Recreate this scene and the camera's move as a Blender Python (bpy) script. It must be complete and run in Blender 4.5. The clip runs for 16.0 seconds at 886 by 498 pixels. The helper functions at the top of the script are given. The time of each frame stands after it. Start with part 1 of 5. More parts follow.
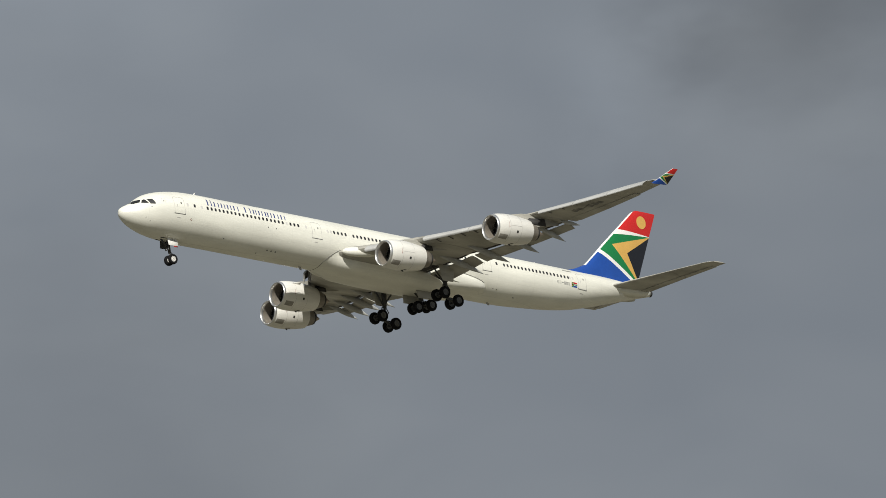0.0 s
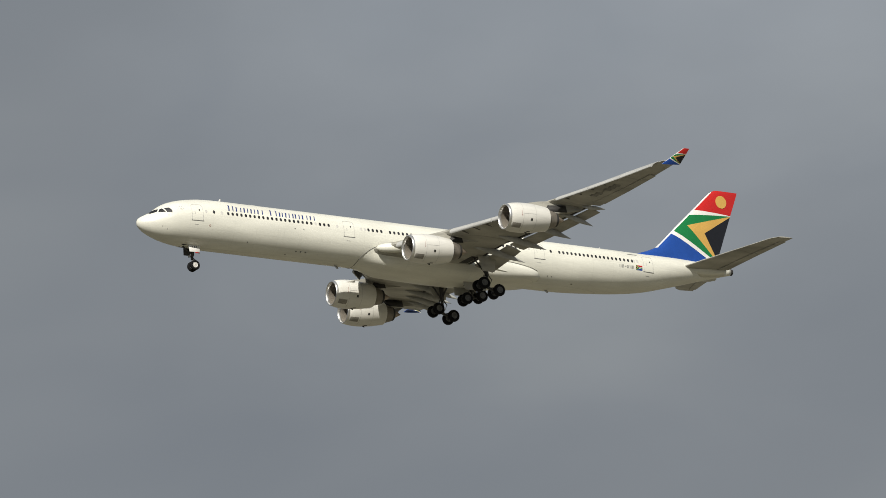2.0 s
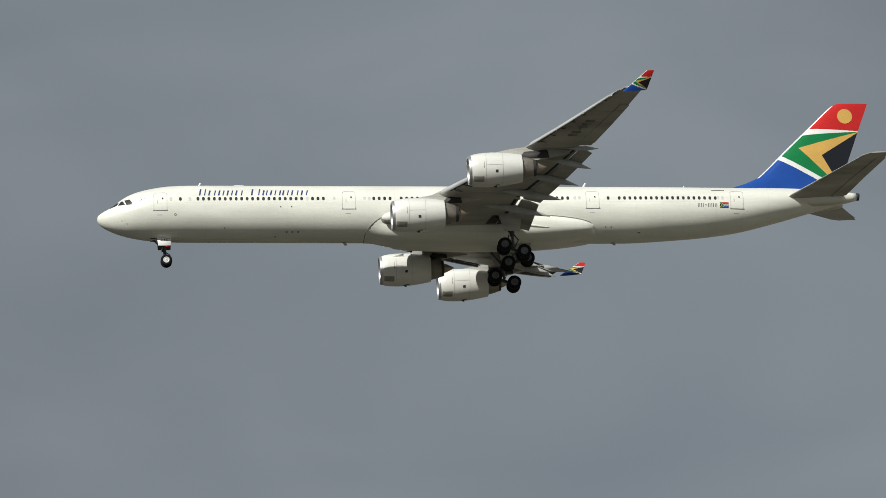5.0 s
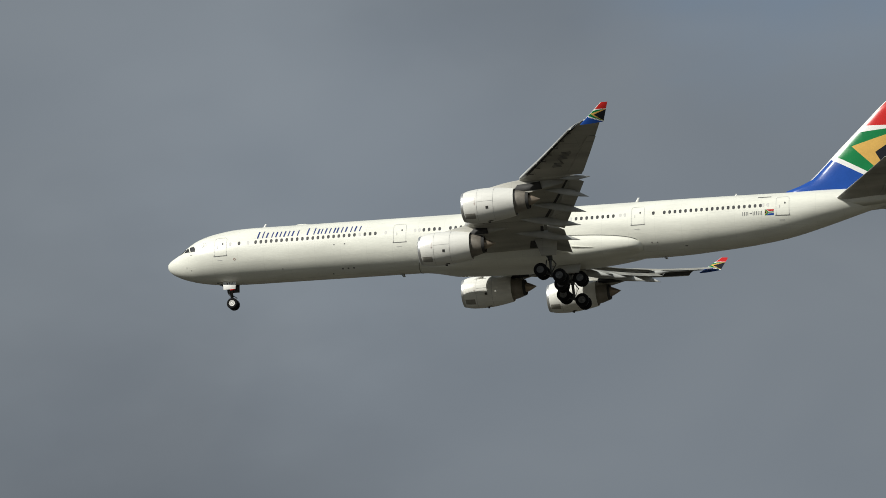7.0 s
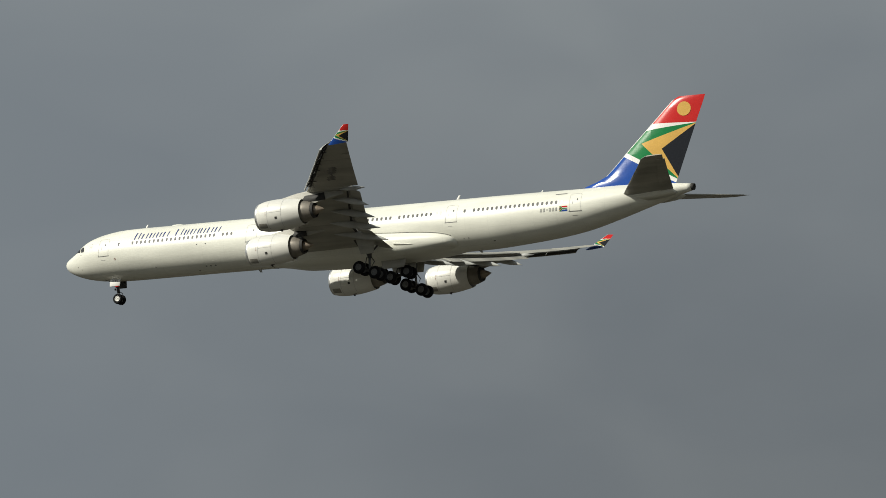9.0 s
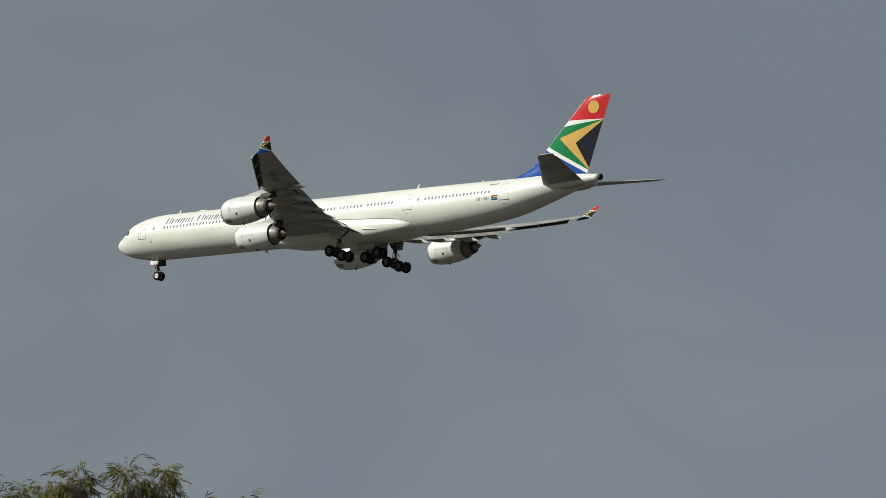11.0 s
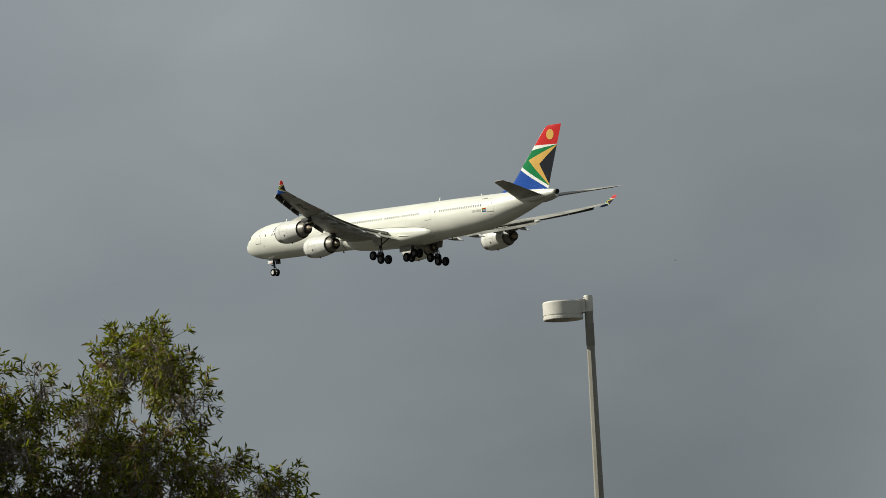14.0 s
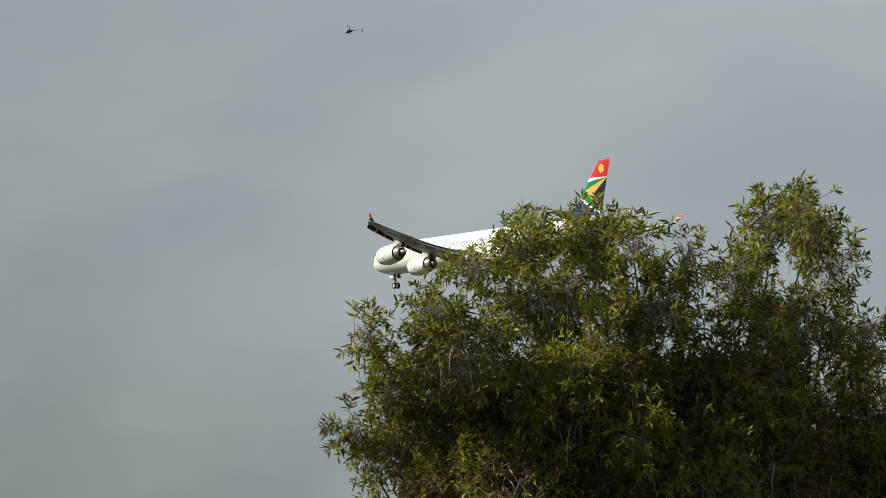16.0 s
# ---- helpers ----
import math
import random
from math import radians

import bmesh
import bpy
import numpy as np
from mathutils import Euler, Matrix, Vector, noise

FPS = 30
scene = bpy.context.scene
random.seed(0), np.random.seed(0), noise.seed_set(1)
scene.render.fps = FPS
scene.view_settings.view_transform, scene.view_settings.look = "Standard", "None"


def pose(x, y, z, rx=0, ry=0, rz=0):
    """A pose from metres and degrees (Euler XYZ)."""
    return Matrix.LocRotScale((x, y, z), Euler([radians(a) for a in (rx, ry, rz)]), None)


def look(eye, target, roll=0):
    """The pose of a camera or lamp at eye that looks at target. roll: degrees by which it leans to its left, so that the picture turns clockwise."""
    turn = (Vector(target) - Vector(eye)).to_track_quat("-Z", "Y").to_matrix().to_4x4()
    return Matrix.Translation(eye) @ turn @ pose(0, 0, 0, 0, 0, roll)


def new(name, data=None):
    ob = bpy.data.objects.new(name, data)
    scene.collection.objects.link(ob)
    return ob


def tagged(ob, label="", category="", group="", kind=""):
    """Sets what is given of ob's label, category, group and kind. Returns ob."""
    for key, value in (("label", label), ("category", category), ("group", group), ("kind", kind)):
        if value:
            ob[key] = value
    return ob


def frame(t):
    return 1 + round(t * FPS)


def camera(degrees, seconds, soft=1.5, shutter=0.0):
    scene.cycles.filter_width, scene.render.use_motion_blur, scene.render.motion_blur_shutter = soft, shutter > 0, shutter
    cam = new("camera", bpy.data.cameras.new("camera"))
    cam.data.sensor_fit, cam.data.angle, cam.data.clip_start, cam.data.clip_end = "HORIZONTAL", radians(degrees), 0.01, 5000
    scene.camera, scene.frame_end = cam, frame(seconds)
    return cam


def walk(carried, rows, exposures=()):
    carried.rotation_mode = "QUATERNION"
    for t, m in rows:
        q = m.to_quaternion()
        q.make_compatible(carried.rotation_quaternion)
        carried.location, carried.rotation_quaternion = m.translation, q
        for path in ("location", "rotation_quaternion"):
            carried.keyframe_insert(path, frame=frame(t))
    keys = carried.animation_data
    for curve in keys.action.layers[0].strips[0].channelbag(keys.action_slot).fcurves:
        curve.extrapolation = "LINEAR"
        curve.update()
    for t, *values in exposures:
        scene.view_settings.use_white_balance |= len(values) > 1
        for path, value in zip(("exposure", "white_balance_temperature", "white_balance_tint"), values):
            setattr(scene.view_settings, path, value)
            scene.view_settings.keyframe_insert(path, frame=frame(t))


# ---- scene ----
cam = camera(9.478, 16.0, soft=0.6)
EYE = Vector((0.0, 0.0, 1.7))


def heading(pan, rise):
    """The way that a compass angle (degrees, clockwise from +y) and a rise give."""
    a, e = radians(pan), radians(rise)
    return Vector((math.sin(a) * math.cos(e), math.cos(a) * math.cos(e), math.sin(e)))


# seconds, pan, rise, lean of a hand-held camera that follows the airliner
AIM = [(0, 41.753, 12.405, -3.591), (0.5, 38.923, 12.775, -3.788), (1, 35.865, 13.141, -3.820), (1.5, 32.691, 13.422, -3.837), (2, 29.507, 13.575, -3.912), (2.5, 26.315, 13.779, -3.823), (3, 22.519, 13.976, -3.728), (3.5, 18.717, 14.070, -3.859), (3.7, 17.212, 14.098, -3.741), (5.8, -0.045, 13.810, -5.386), (6, -1.656, 13.750, -5.418), (6.5, -6.304, 13.500, -5.159), (7, -10.829, 13.295, -4.590), (7.5, -13.975, 13.007, -3.752), (8, -17.451, 12.377, -3.232), (8.5, -20.979, 11.891, -3.341), (9, -24.345, 11.400, -3.407), (9.2, -25.723, 11.201, -3.470), (11.3, -38.135, 8.956, -2.694), (11.5, -39.304, 8.739, -2.720), (12, -41.920, 8.217, -2.913), (12.5, -43.916, 7.793, -3.110), (13, -46.530, 7.384, -3.166), (13.5, -48.203, 7.008, -3.283), (14, -49.959, 6.649, -4.344), (14.5, -51.701, 6.402, -4.431), (15, -53.643, 6.151, -4.639), (15.5, -55.464, 5.941, -4.378), (16, -57.016, 5.684, -4.242)]
EXPOSURE = [(0, 0.0, 6400, 10), (1, 0.0, 6540, 10), (2.6, 0.0, 6560, 10), (3.4, 0.0, 6230, 10), (5.8, 0.0, 6220, 8), (6.5, 0.0, 6200, 8), (7.0, 0.0, 6300, 8), (7.5, 0.0, 6610, 6), (8.6, 0.0, 6610, 6), (9.2, 0.06, 6580, 6),
            (11.3, 0.0, 6230, 6), (12.3, 0.03, 6200, 6), (12.6, 0.07, 6240, 6), (13.0, 0.21, 6330, 5), (13.5, 0.08, 6520, 5), (14.2, 0.08, 6650, 4), (14.8, 0.2, 6750, 3), (15.2, 0.4, 6780, 3), (16, 0.63, 6640, 3)]
walk(cam, [(t, look(EYE, EYE + heading(pan, rise), lean)) for t, pan, rise, lean in AIM], EXPOSURE)

# ---- light ----
SUN_PAN, SUN_RISE = 220.5, 37.5
world = bpy.data.worlds.new("sky")
scene.world = world
world.use_nodes = True


def link(tree, a, b):
    tree.links.new(a, b)


def build_sky():
    nt = world.node_tree
    nt.nodes.clear()
    add = nt.nodes.new
    out = add("ShaderNodeOutputWorld")
    sky = add("ShaderNodeTexSky")
    sky.sky_type, sky.sun_disc = "NISHITA", False
    sky.sun_elevation, sky.sun_rotation = radians(SUN_RISE), radians(SUN_PAN)
    blue = add("ShaderNodeBackground")
    blue.inputs["Strength"].default_value = 0.08
    link(nt, sky.outputs[0], blue.inputs[0])
    tc = add("ShaderNodeTexCoord")
    flat = add("ShaderNodeMapping")
    flat.inputs["Scale"].default_value = (1.0, 1.0, 1.9)
    link(nt, tc.outputs["Generated"], flat.inputs[0])
    big = add("ShaderNodeTexNoise")
    big.inputs["Scale"].default_value, big.inputs["Detail"].default_value, big.inputs["Roughness"].default_value = 4.2, 3.0, 0.5
    big.inputs["Distortion"].default_value = 0.4
    fine = add("ShaderNodeTexNoise")
    fine.inputs["Scale"].default_value, fine.inputs["Detail"].default_value, fine.inputs["Roughness"].default_value = 17.0, 2.5, 0.45
    fine.inputs["Distortion"].default_value = 0.6
    link(nt, flat.outputs[0], big.inputs["Vector"])
    link(nt, flat.outputs[0], fine.inputs["Vector"])
    mix = add("ShaderNodeMix")
    mix.inputs[0].default_value = 0.30
    link(nt, big.outputs[0], mix.inputs[2])
    link(nt, fine.outputs[0], mix.inputs[3])
    ramp = add("ShaderNodeValToRGB")
    els = ramp.color_ramp.elements
    els[0].position, els[0].color = 0.34, (0.172, 0.193, 0.219, 1)
    els[1].position, els[1].color = 0.68, (0.243, 0.263, 0.280, 1)
    mid = els.new(0.5)
    mid.color = (0.200, 0.220, 0.243, 1)
    link(nt, mix.outputs[0], ramp.inputs[0])
    cloud = add("ShaderNodeBackground")
    link(nt, ramp.outputs[0], cloud.inputs[0])
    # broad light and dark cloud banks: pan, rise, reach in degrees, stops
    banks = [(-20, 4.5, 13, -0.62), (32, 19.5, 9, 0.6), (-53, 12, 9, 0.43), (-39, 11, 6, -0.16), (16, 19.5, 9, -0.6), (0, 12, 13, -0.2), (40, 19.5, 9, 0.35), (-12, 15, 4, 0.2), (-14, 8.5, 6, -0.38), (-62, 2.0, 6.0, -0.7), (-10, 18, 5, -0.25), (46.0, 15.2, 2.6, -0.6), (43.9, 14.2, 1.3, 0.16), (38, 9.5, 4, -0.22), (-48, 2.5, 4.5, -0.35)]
    total = None
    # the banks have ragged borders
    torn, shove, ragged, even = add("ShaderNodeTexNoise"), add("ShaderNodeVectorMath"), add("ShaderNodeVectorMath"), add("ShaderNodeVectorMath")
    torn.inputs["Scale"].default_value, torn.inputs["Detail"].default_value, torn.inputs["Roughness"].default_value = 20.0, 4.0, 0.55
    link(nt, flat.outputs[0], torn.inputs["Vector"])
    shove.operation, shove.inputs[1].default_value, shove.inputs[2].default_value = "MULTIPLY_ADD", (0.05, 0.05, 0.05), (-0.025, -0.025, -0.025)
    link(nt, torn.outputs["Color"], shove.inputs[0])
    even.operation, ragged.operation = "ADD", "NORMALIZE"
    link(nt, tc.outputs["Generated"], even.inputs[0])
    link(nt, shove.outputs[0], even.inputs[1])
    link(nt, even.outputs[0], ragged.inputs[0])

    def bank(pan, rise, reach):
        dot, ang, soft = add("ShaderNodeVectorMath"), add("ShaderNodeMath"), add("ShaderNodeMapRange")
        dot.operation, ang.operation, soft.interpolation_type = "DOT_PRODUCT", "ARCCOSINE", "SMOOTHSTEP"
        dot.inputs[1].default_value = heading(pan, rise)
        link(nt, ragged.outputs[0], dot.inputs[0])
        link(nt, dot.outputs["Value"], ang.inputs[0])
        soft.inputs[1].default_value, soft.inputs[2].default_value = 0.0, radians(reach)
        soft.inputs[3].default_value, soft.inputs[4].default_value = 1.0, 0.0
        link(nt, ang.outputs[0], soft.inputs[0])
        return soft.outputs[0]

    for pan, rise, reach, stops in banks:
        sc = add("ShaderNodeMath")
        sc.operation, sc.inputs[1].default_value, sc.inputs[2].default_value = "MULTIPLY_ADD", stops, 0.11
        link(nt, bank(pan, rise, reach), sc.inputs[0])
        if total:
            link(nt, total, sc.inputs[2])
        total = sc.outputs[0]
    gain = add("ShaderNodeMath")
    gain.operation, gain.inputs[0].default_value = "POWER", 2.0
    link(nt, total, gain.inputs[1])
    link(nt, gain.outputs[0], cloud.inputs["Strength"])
    # a thin opening to the blue
    cover = add("ShaderNodeMath")
    cover.operation, cover.inputs[1].default_value, cover.inputs[2].default_value = "MULTIPLY_ADD", -0.6, 1.0
    link(nt, bank(-6.7, 17.5, 3.4), cover.inputs[0])
    both = add("ShaderNodeMixShader")
    link(nt, cover.outputs[0], both.inputs[0])
    link(nt, blue.outputs[0], both.inputs[1])
    link(nt, cloud.outputs[0], both.inputs[2])
    link(nt, both.outputs[0], out.inputs[0])


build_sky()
sun = new("sun", bpy.data.lights.new("sun", "SUN"))
sun.data.energy, sun.data.angle, sun.data.color = 4.6, radians(0.6), (1.0, 0.955, 0.865)
sun.matrix_world = look(heading(SUN_PAN, SUN_RISE) * 900, (0, 0, 0))



# ---- materials ----
def surface(name, base, rough=0.4, metal=0.0, coat=0.0, stain=0.12, grain=0.05, scale=0.35, stretch=(1, 1, 1), bump=0.0,
            per_object=0.0, per_island=0.0):
    """A painted, metal or rubber surface: base colour with broad stains, fine grain and relief."""
    m = bpy.data.materials.new(name)
    m.use_nodes = True
    nt = m.node_tree
    b = nt.nodes["Principled BSDF"]
    b.inputs["Metallic"].default_value = metal
    b.inputs["Coat Weight"].default_value = coat
    b.inputs["Coat Roughness"].default_value = 0.12
    add = nt.nodes.new
    tc, mp = add("ShaderNodeTexCoord"), add("ShaderNodeMapping")
    mp.inputs["Scale"].default_value = stretch
    link(nt, tc.outputs["Object"], mp.inputs[0])
    broad, small = add("ShaderNodeTexNoise"), add("ShaderNodeTexNoise")
    broad.inputs["Scale"].default_value, broad.inputs["Detail"].default_value = scale, 5
    small.inputs["Scale"].default_value, small.inputs["Detail"].default_value = scale * 14, 4
    link(nt, mp.outputs[0], broad.inputs["Vector"])
    link(nt, mp.outputs[0], small.inputs["Vector"])
    a = add("ShaderNodeMapRange")
    a.inputs[1].default_value, a.inputs[2].default_value = 0.3, 0.7
    a.inputs[3].default_value, a.inputs[4].default_value = 1.0 - stain, 1.0 + stain * 0.35
    link(nt, broad.outputs[0], a.inputs[0])
    c = add("ShaderNodeMapRange")
    c.inputs[1].default_value, c.inputs[2].default_value = 0.3, 0.7
    c.inputs[3].default_value, c.inputs[4].default_value = 1.0 - grain, 1.0 + grain
    link(nt, small.outputs[0], c.inputs[0])
    value = add("ShaderNodeMath")
    value.operation = "MULTIPLY"
    link(nt, a.outputs[0], value.inputs[0])
    link(nt, c.outputs[0], value.inputs[1])
    last = value
    for amount, node, socket in ((per_object, "ShaderNodeObjectInfo", "Random"), (per_island, "ShaderNodeNewGeometry", "Random Per Island")):
        if amount:
            rnd, sp, mu = add(node), add("ShaderNodeMapRange"), add("ShaderNodeMath")
            sp.inputs[3].default_value, sp.inputs[4].default_value = 1 - amount, 1 + amount
            link(nt, rnd.outputs[socket], sp.inputs[0])
            mu.operation = "MULTIPLY"
            link(nt, last.outputs[0], mu.inputs[0])
            link(nt, sp.outputs[0], mu.inputs[1])
            last = mu
    tone = add("ShaderNodeMix")
    tone.data_type, tone.blend_type = "RGBA", "MULTIPLY"
    tone.inputs[0].default_value = 1.0
    tone.inputs[6].default_value = (*base, 1)
    link(nt, last.outputs[0], tone.inputs[7])
    link(nt, tone.outputs[2], b.inputs["Base Color"])
    r = add("ShaderNodeMapRange")
    r.inputs[3].default_value, r.inputs[4].default_value = rough * 0.8, min(1.0, rough * 1.25)
    link(nt, small.outputs[0], r.inputs[0])
    link(nt, r.outputs[0], b.inputs["Roughness"])
    if bump:
        bn = add("ShaderNodeBump")
        bn.inputs["Strength"].default_value, bn.inputs["Distance"].default_value = bump, 0.02
        link(nt, small.outputs[0], bn.inputs["Height"])
        link(nt, bn.outputs[0], b.inputs["Normal"])
    return m


def skin(name, base, rough, joints=0.05, coat=0.25, stain=0.13):
    """White or grey aircraft paint: panel joints every few metres, streaks along the flow, faint grime."""
    m = surface(name, base, rough, coat=coat, stain=stain, grain=0.03, scale=0.55, stretch=(0.35, 1, 1.6))
    nt = m.node_tree
    b = nt.nodes["Principled BSDF"]
    add = nt.nodes.new
    src = b.inputs["Base Color"].links[0].from_socket
    tc, sep = add("ShaderNodeTexCoord"), add("ShaderNodeSeparateXYZ")
    link(nt, tc.outputs["Object"], sep.inputs[0])
    last = src
    for axis, step in (("X", 2.65), ("Z", 1.55)):
        div, frac, edge = add("ShaderNodeMath"), add("ShaderNodeMath"), add("ShaderNodeMath")
        div.operation, div.inputs[1].default_value = "DIVIDE", step
        frac.operation = "FRACT"
        edge.operation, edge.inputs[1].default_value = "LESS_THAN", 0.022 / step
        link(nt, sep.outputs[axis], div.inputs[0])
        link(nt, div.outputs[0], frac.inputs[0])
        link(nt, frac.outputs[0], edge.inputs[0])
        sc, mx = add("ShaderNodeMath"), add("ShaderNodeMix")
        sc.operation, sc.inputs[1].default_value = "MULTIPLY", joints * 6
        link(nt, edge.outputs[0], sc.inputs[0])
        mx.data_type, mx.blend_type = "RGBA", "MIX"
        mx.inputs[7].default_value = (base[0] * 0.35, base[1] * 0.35, base[2] * 0.36, 1)
        link(nt, sc.outputs[0], mx.inputs[0])
        link(nt, last, mx.inputs[6])
        last = mx.outputs[2]
    link(nt, last, b.inputs["Base Color"])
    return m


WHITE = skin("white_paint", (0.785, 0.782, 0.70), 0.38, 0.03, 0.12)
NACELLE = skin("nacelle_white", (0.78, 0.77, 0.72), 0.32, 0.02)
GREY = skin("wing_grey", (0.40, 0.39, 0.345), 0.5, 0.07, 0.0, 0.38)
PALE = surface("fairing_grey", (0.42, 0.425, 0.415), 0.45, scale=0.8)
# sooty metal, and the dark colour put in for shade in slots and bays
SOOTSHADE = surface("soot_and_shade", (0.035, 0.034, 0.033), 0.7, scale=1.5)
LIP = surface("bare_aluminium", (0.78, 0.78, 0.77), 0.34, metal=0.9, stain=0.2, scale=1.2)
TITAN = surface("heated_titanium", (0.27, 0.245, 0.21), 0.45, metal=0.4, stain=0.35, scale=1.4)
NICKEL = surface("exhaust_nickel", (0.40, 0.33, 0.26), 0.42, metal=0.5, stain=0.35, scale=1.6)
LINER = surface("acoustic_liner", (0.20, 0.18, 0.15), 0.55, metal=0.0, scale=2.0)
FANMETAL = surface("fan_titanium", (0.10, 0.10, 0.105), 0.35, metal=0.7, scale=2.0)
GLASS = surface("cabin_glass", (0.020, 0.021, 0.024), 0.5, stain=0.3, scale=3, per_object=0.5)
SHADE = surface("window_blind", (0.62, 0.61, 0.58), 0.35, scale=3)
JOINT = surface("door_seal", (0.16, 0.16, 0.155), 0.6, scale=2)
FAINT = surface("worn_joint", (0.46, 0.455, 0.44), 0.5, scale=2)
TITLE = surface("title_blue", (0.035, 0.055, 0.20), 0.35, scale=1)
INK = surface("marking_grey", (0.05, 0.055, 0.07), 0.5, scale=1)
RED = surface("livery_red", (0.53, 0.020, 0.018), 0.2, coat=0.0, stain=0.08, scale=0.5)
BLUE = surface("livery_blue", (0.015, 0.070, 0.33), 0.2, coat=0.0, stain=0.10, scale=0.5)
GREEN = surface("livery_green", (0.010, 0.19, 0.055), 0.2, coat=0.0, stain=0.10, scale=0.5)
GOLD = surface("livery_gold", (0.66, 0.40, 0.10), 0.2, coat=0.0, stain=0.10, scale=0.5)
BLACK = surface("livery_black", (0.012, 0.013, 0.017), 0.2, coat=0.0, stain=0.1, scale=0.5)
FINWHITE = surface("livery_white", (0.80, 0.79, 0.76), 0.2, coat=0.0, stain=0.06, scale=0.5)
for paint in (RED, BLUE, GREEN, GOLD, BLACK, FINWHITE):
    paint.node_tree.nodes["Principled BSDF"].inputs["Specular IOR Level"].default_value = 0.5
RUBBER = surface("tyre_rubber", (0.010, 0.010, 0.011), 0.9, stain=0.3, scale=3, bump=0.2)
RUBBER.node_tree.nodes["Principled BSDF"].inputs["Specular IOR Level"].default_value = 0.15
HUB = surface("wheel_hub", (0.14, 0.14, 0.137), 0.45, metal=0.4, stain=0.3, scale=4)
STEEL = surface("gear_steel", (0.07, 0.07, 0.07), 0.5, metal=0.3, stain=0.35, scale=3)
PANELGREY = surface("panel_grey", (0.30, 0.285, 0.25), 0.5, stain=0.3, scale=2)
TRACK = surface("track_fairing_grey", (0.42, 0.425, 0.41), 0.5, stain=0.2, scale=0.8)
STENCIL = surface("stencil_red", (0.34, 0.17, 0.14), 0.5, scale=1)
WINGINK = surface("underwing_marking", (0.14, 0.14, 0.137), 0.5, scale=1)
FEATHER = surface("black_feather", (0.004, 0.0035, 0.004), 0.9, stain=0.3, scale=9, stretch=(1, 6, 1))
FEATHER.node_tree.nodes["Principled BSDF"].inputs["Specular IOR Level"].default_value = 0.05
GALV = surface("painted_steel_pole", (0.29, 0.275, 0.235), 0.55, stain=0.25, grain=0.1, scale=1.3, stretch=(1, 1, 0.2), bump=0.15)
LAMPGREY = surface("lamp_housing_paint", (0.66, 0.635, 0.57), 0.5, stain=0.15, scale=2.2)
SLEEVE = surface("pole_sleeve", (0.25, 0.235, 0.20), 0.6, stain=0.2, scale=3)
RIM = surface("pale_wheel_rim", (0.62, 0.61, 0.58), 0.4, stain=0.2, scale=4)
DIFFUSER = surface("lamp_diffuser", (0.20, 0.18, 0.14), 0.25, stain=0.2, scale=4)
BARK = surface("rough_bark", (0.055, 0.045, 0.036), 0.85, stain=0.4, grain=0.2, scale=2.5, stretch=(1, 1, 0.25), bump=0.6)
PALEBARK = surface("pale_bark", (0.30, 0.22, 0.155), 0.85, stain=0.4, grain=0.2, scale=3, stretch=(1, 1, 0.25), bump=0.4)
TWIG = surface("dry_twig", (0.27, 0.225, 0.185), 0.85, stain=0.3, scale=4)
GRASS = surface("grass_ground", (0.034, 0.031, 0.021), 0.95, stain=0.4, grain=0.25, scale=0.05, bump=0.4)


def bounce_ground(m):
    """Unseen ground, pale eastward to bounce light up, dark westward, with a ragged border."""
    nt = m.node_tree
    add = nt.nodes.new
    b = nt.nodes["Principled BSDF"]
    src = b.inputs["Base Color"].links[0].from_socket
    tc, sep, no, sm, ed, mx = add("ShaderNodeTexCoord"), add("ShaderNodeSeparateXYZ"), add("ShaderNodeTexNoise"), add("ShaderNodeMath"), add("ShaderNodeMapRange"), add("ShaderNodeMix")
    no.inputs["Scale"].default_value, no.inputs["Detail"].default_value = 0.012, 4
    link(nt, tc.outputs["Object"], sep.inputs[0])
    link(nt, tc.outputs["Object"], no.inputs["Vector"])
    sm.operation, sm.inputs[1].default_value = "MULTIPLY_ADD", 120
    link(nt, no.outputs[0], sm.inputs[0])
    link(nt, sep.outputs["X"], sm.inputs[2])
    ed.inputs[1].default_value, ed.inputs[2].default_value = 120, 260
    link(nt, sm.outputs[0], ed.inputs[0])
    mx.data_type, mx.inputs[7].default_value = "RGBA", (0.155, 0.142, 0.10, 1)
    link(nt, ed.outputs[0], mx.inputs[0])
    link(nt, src, mx.inputs[6])
    link(nt, mx.outputs[2], b.inputs["Base Color"])


bounce_ground(GRASS)
HELI = surface("helicopter_paint", (0.03, 0.035, 0.045), 0.35, scale=0.8)


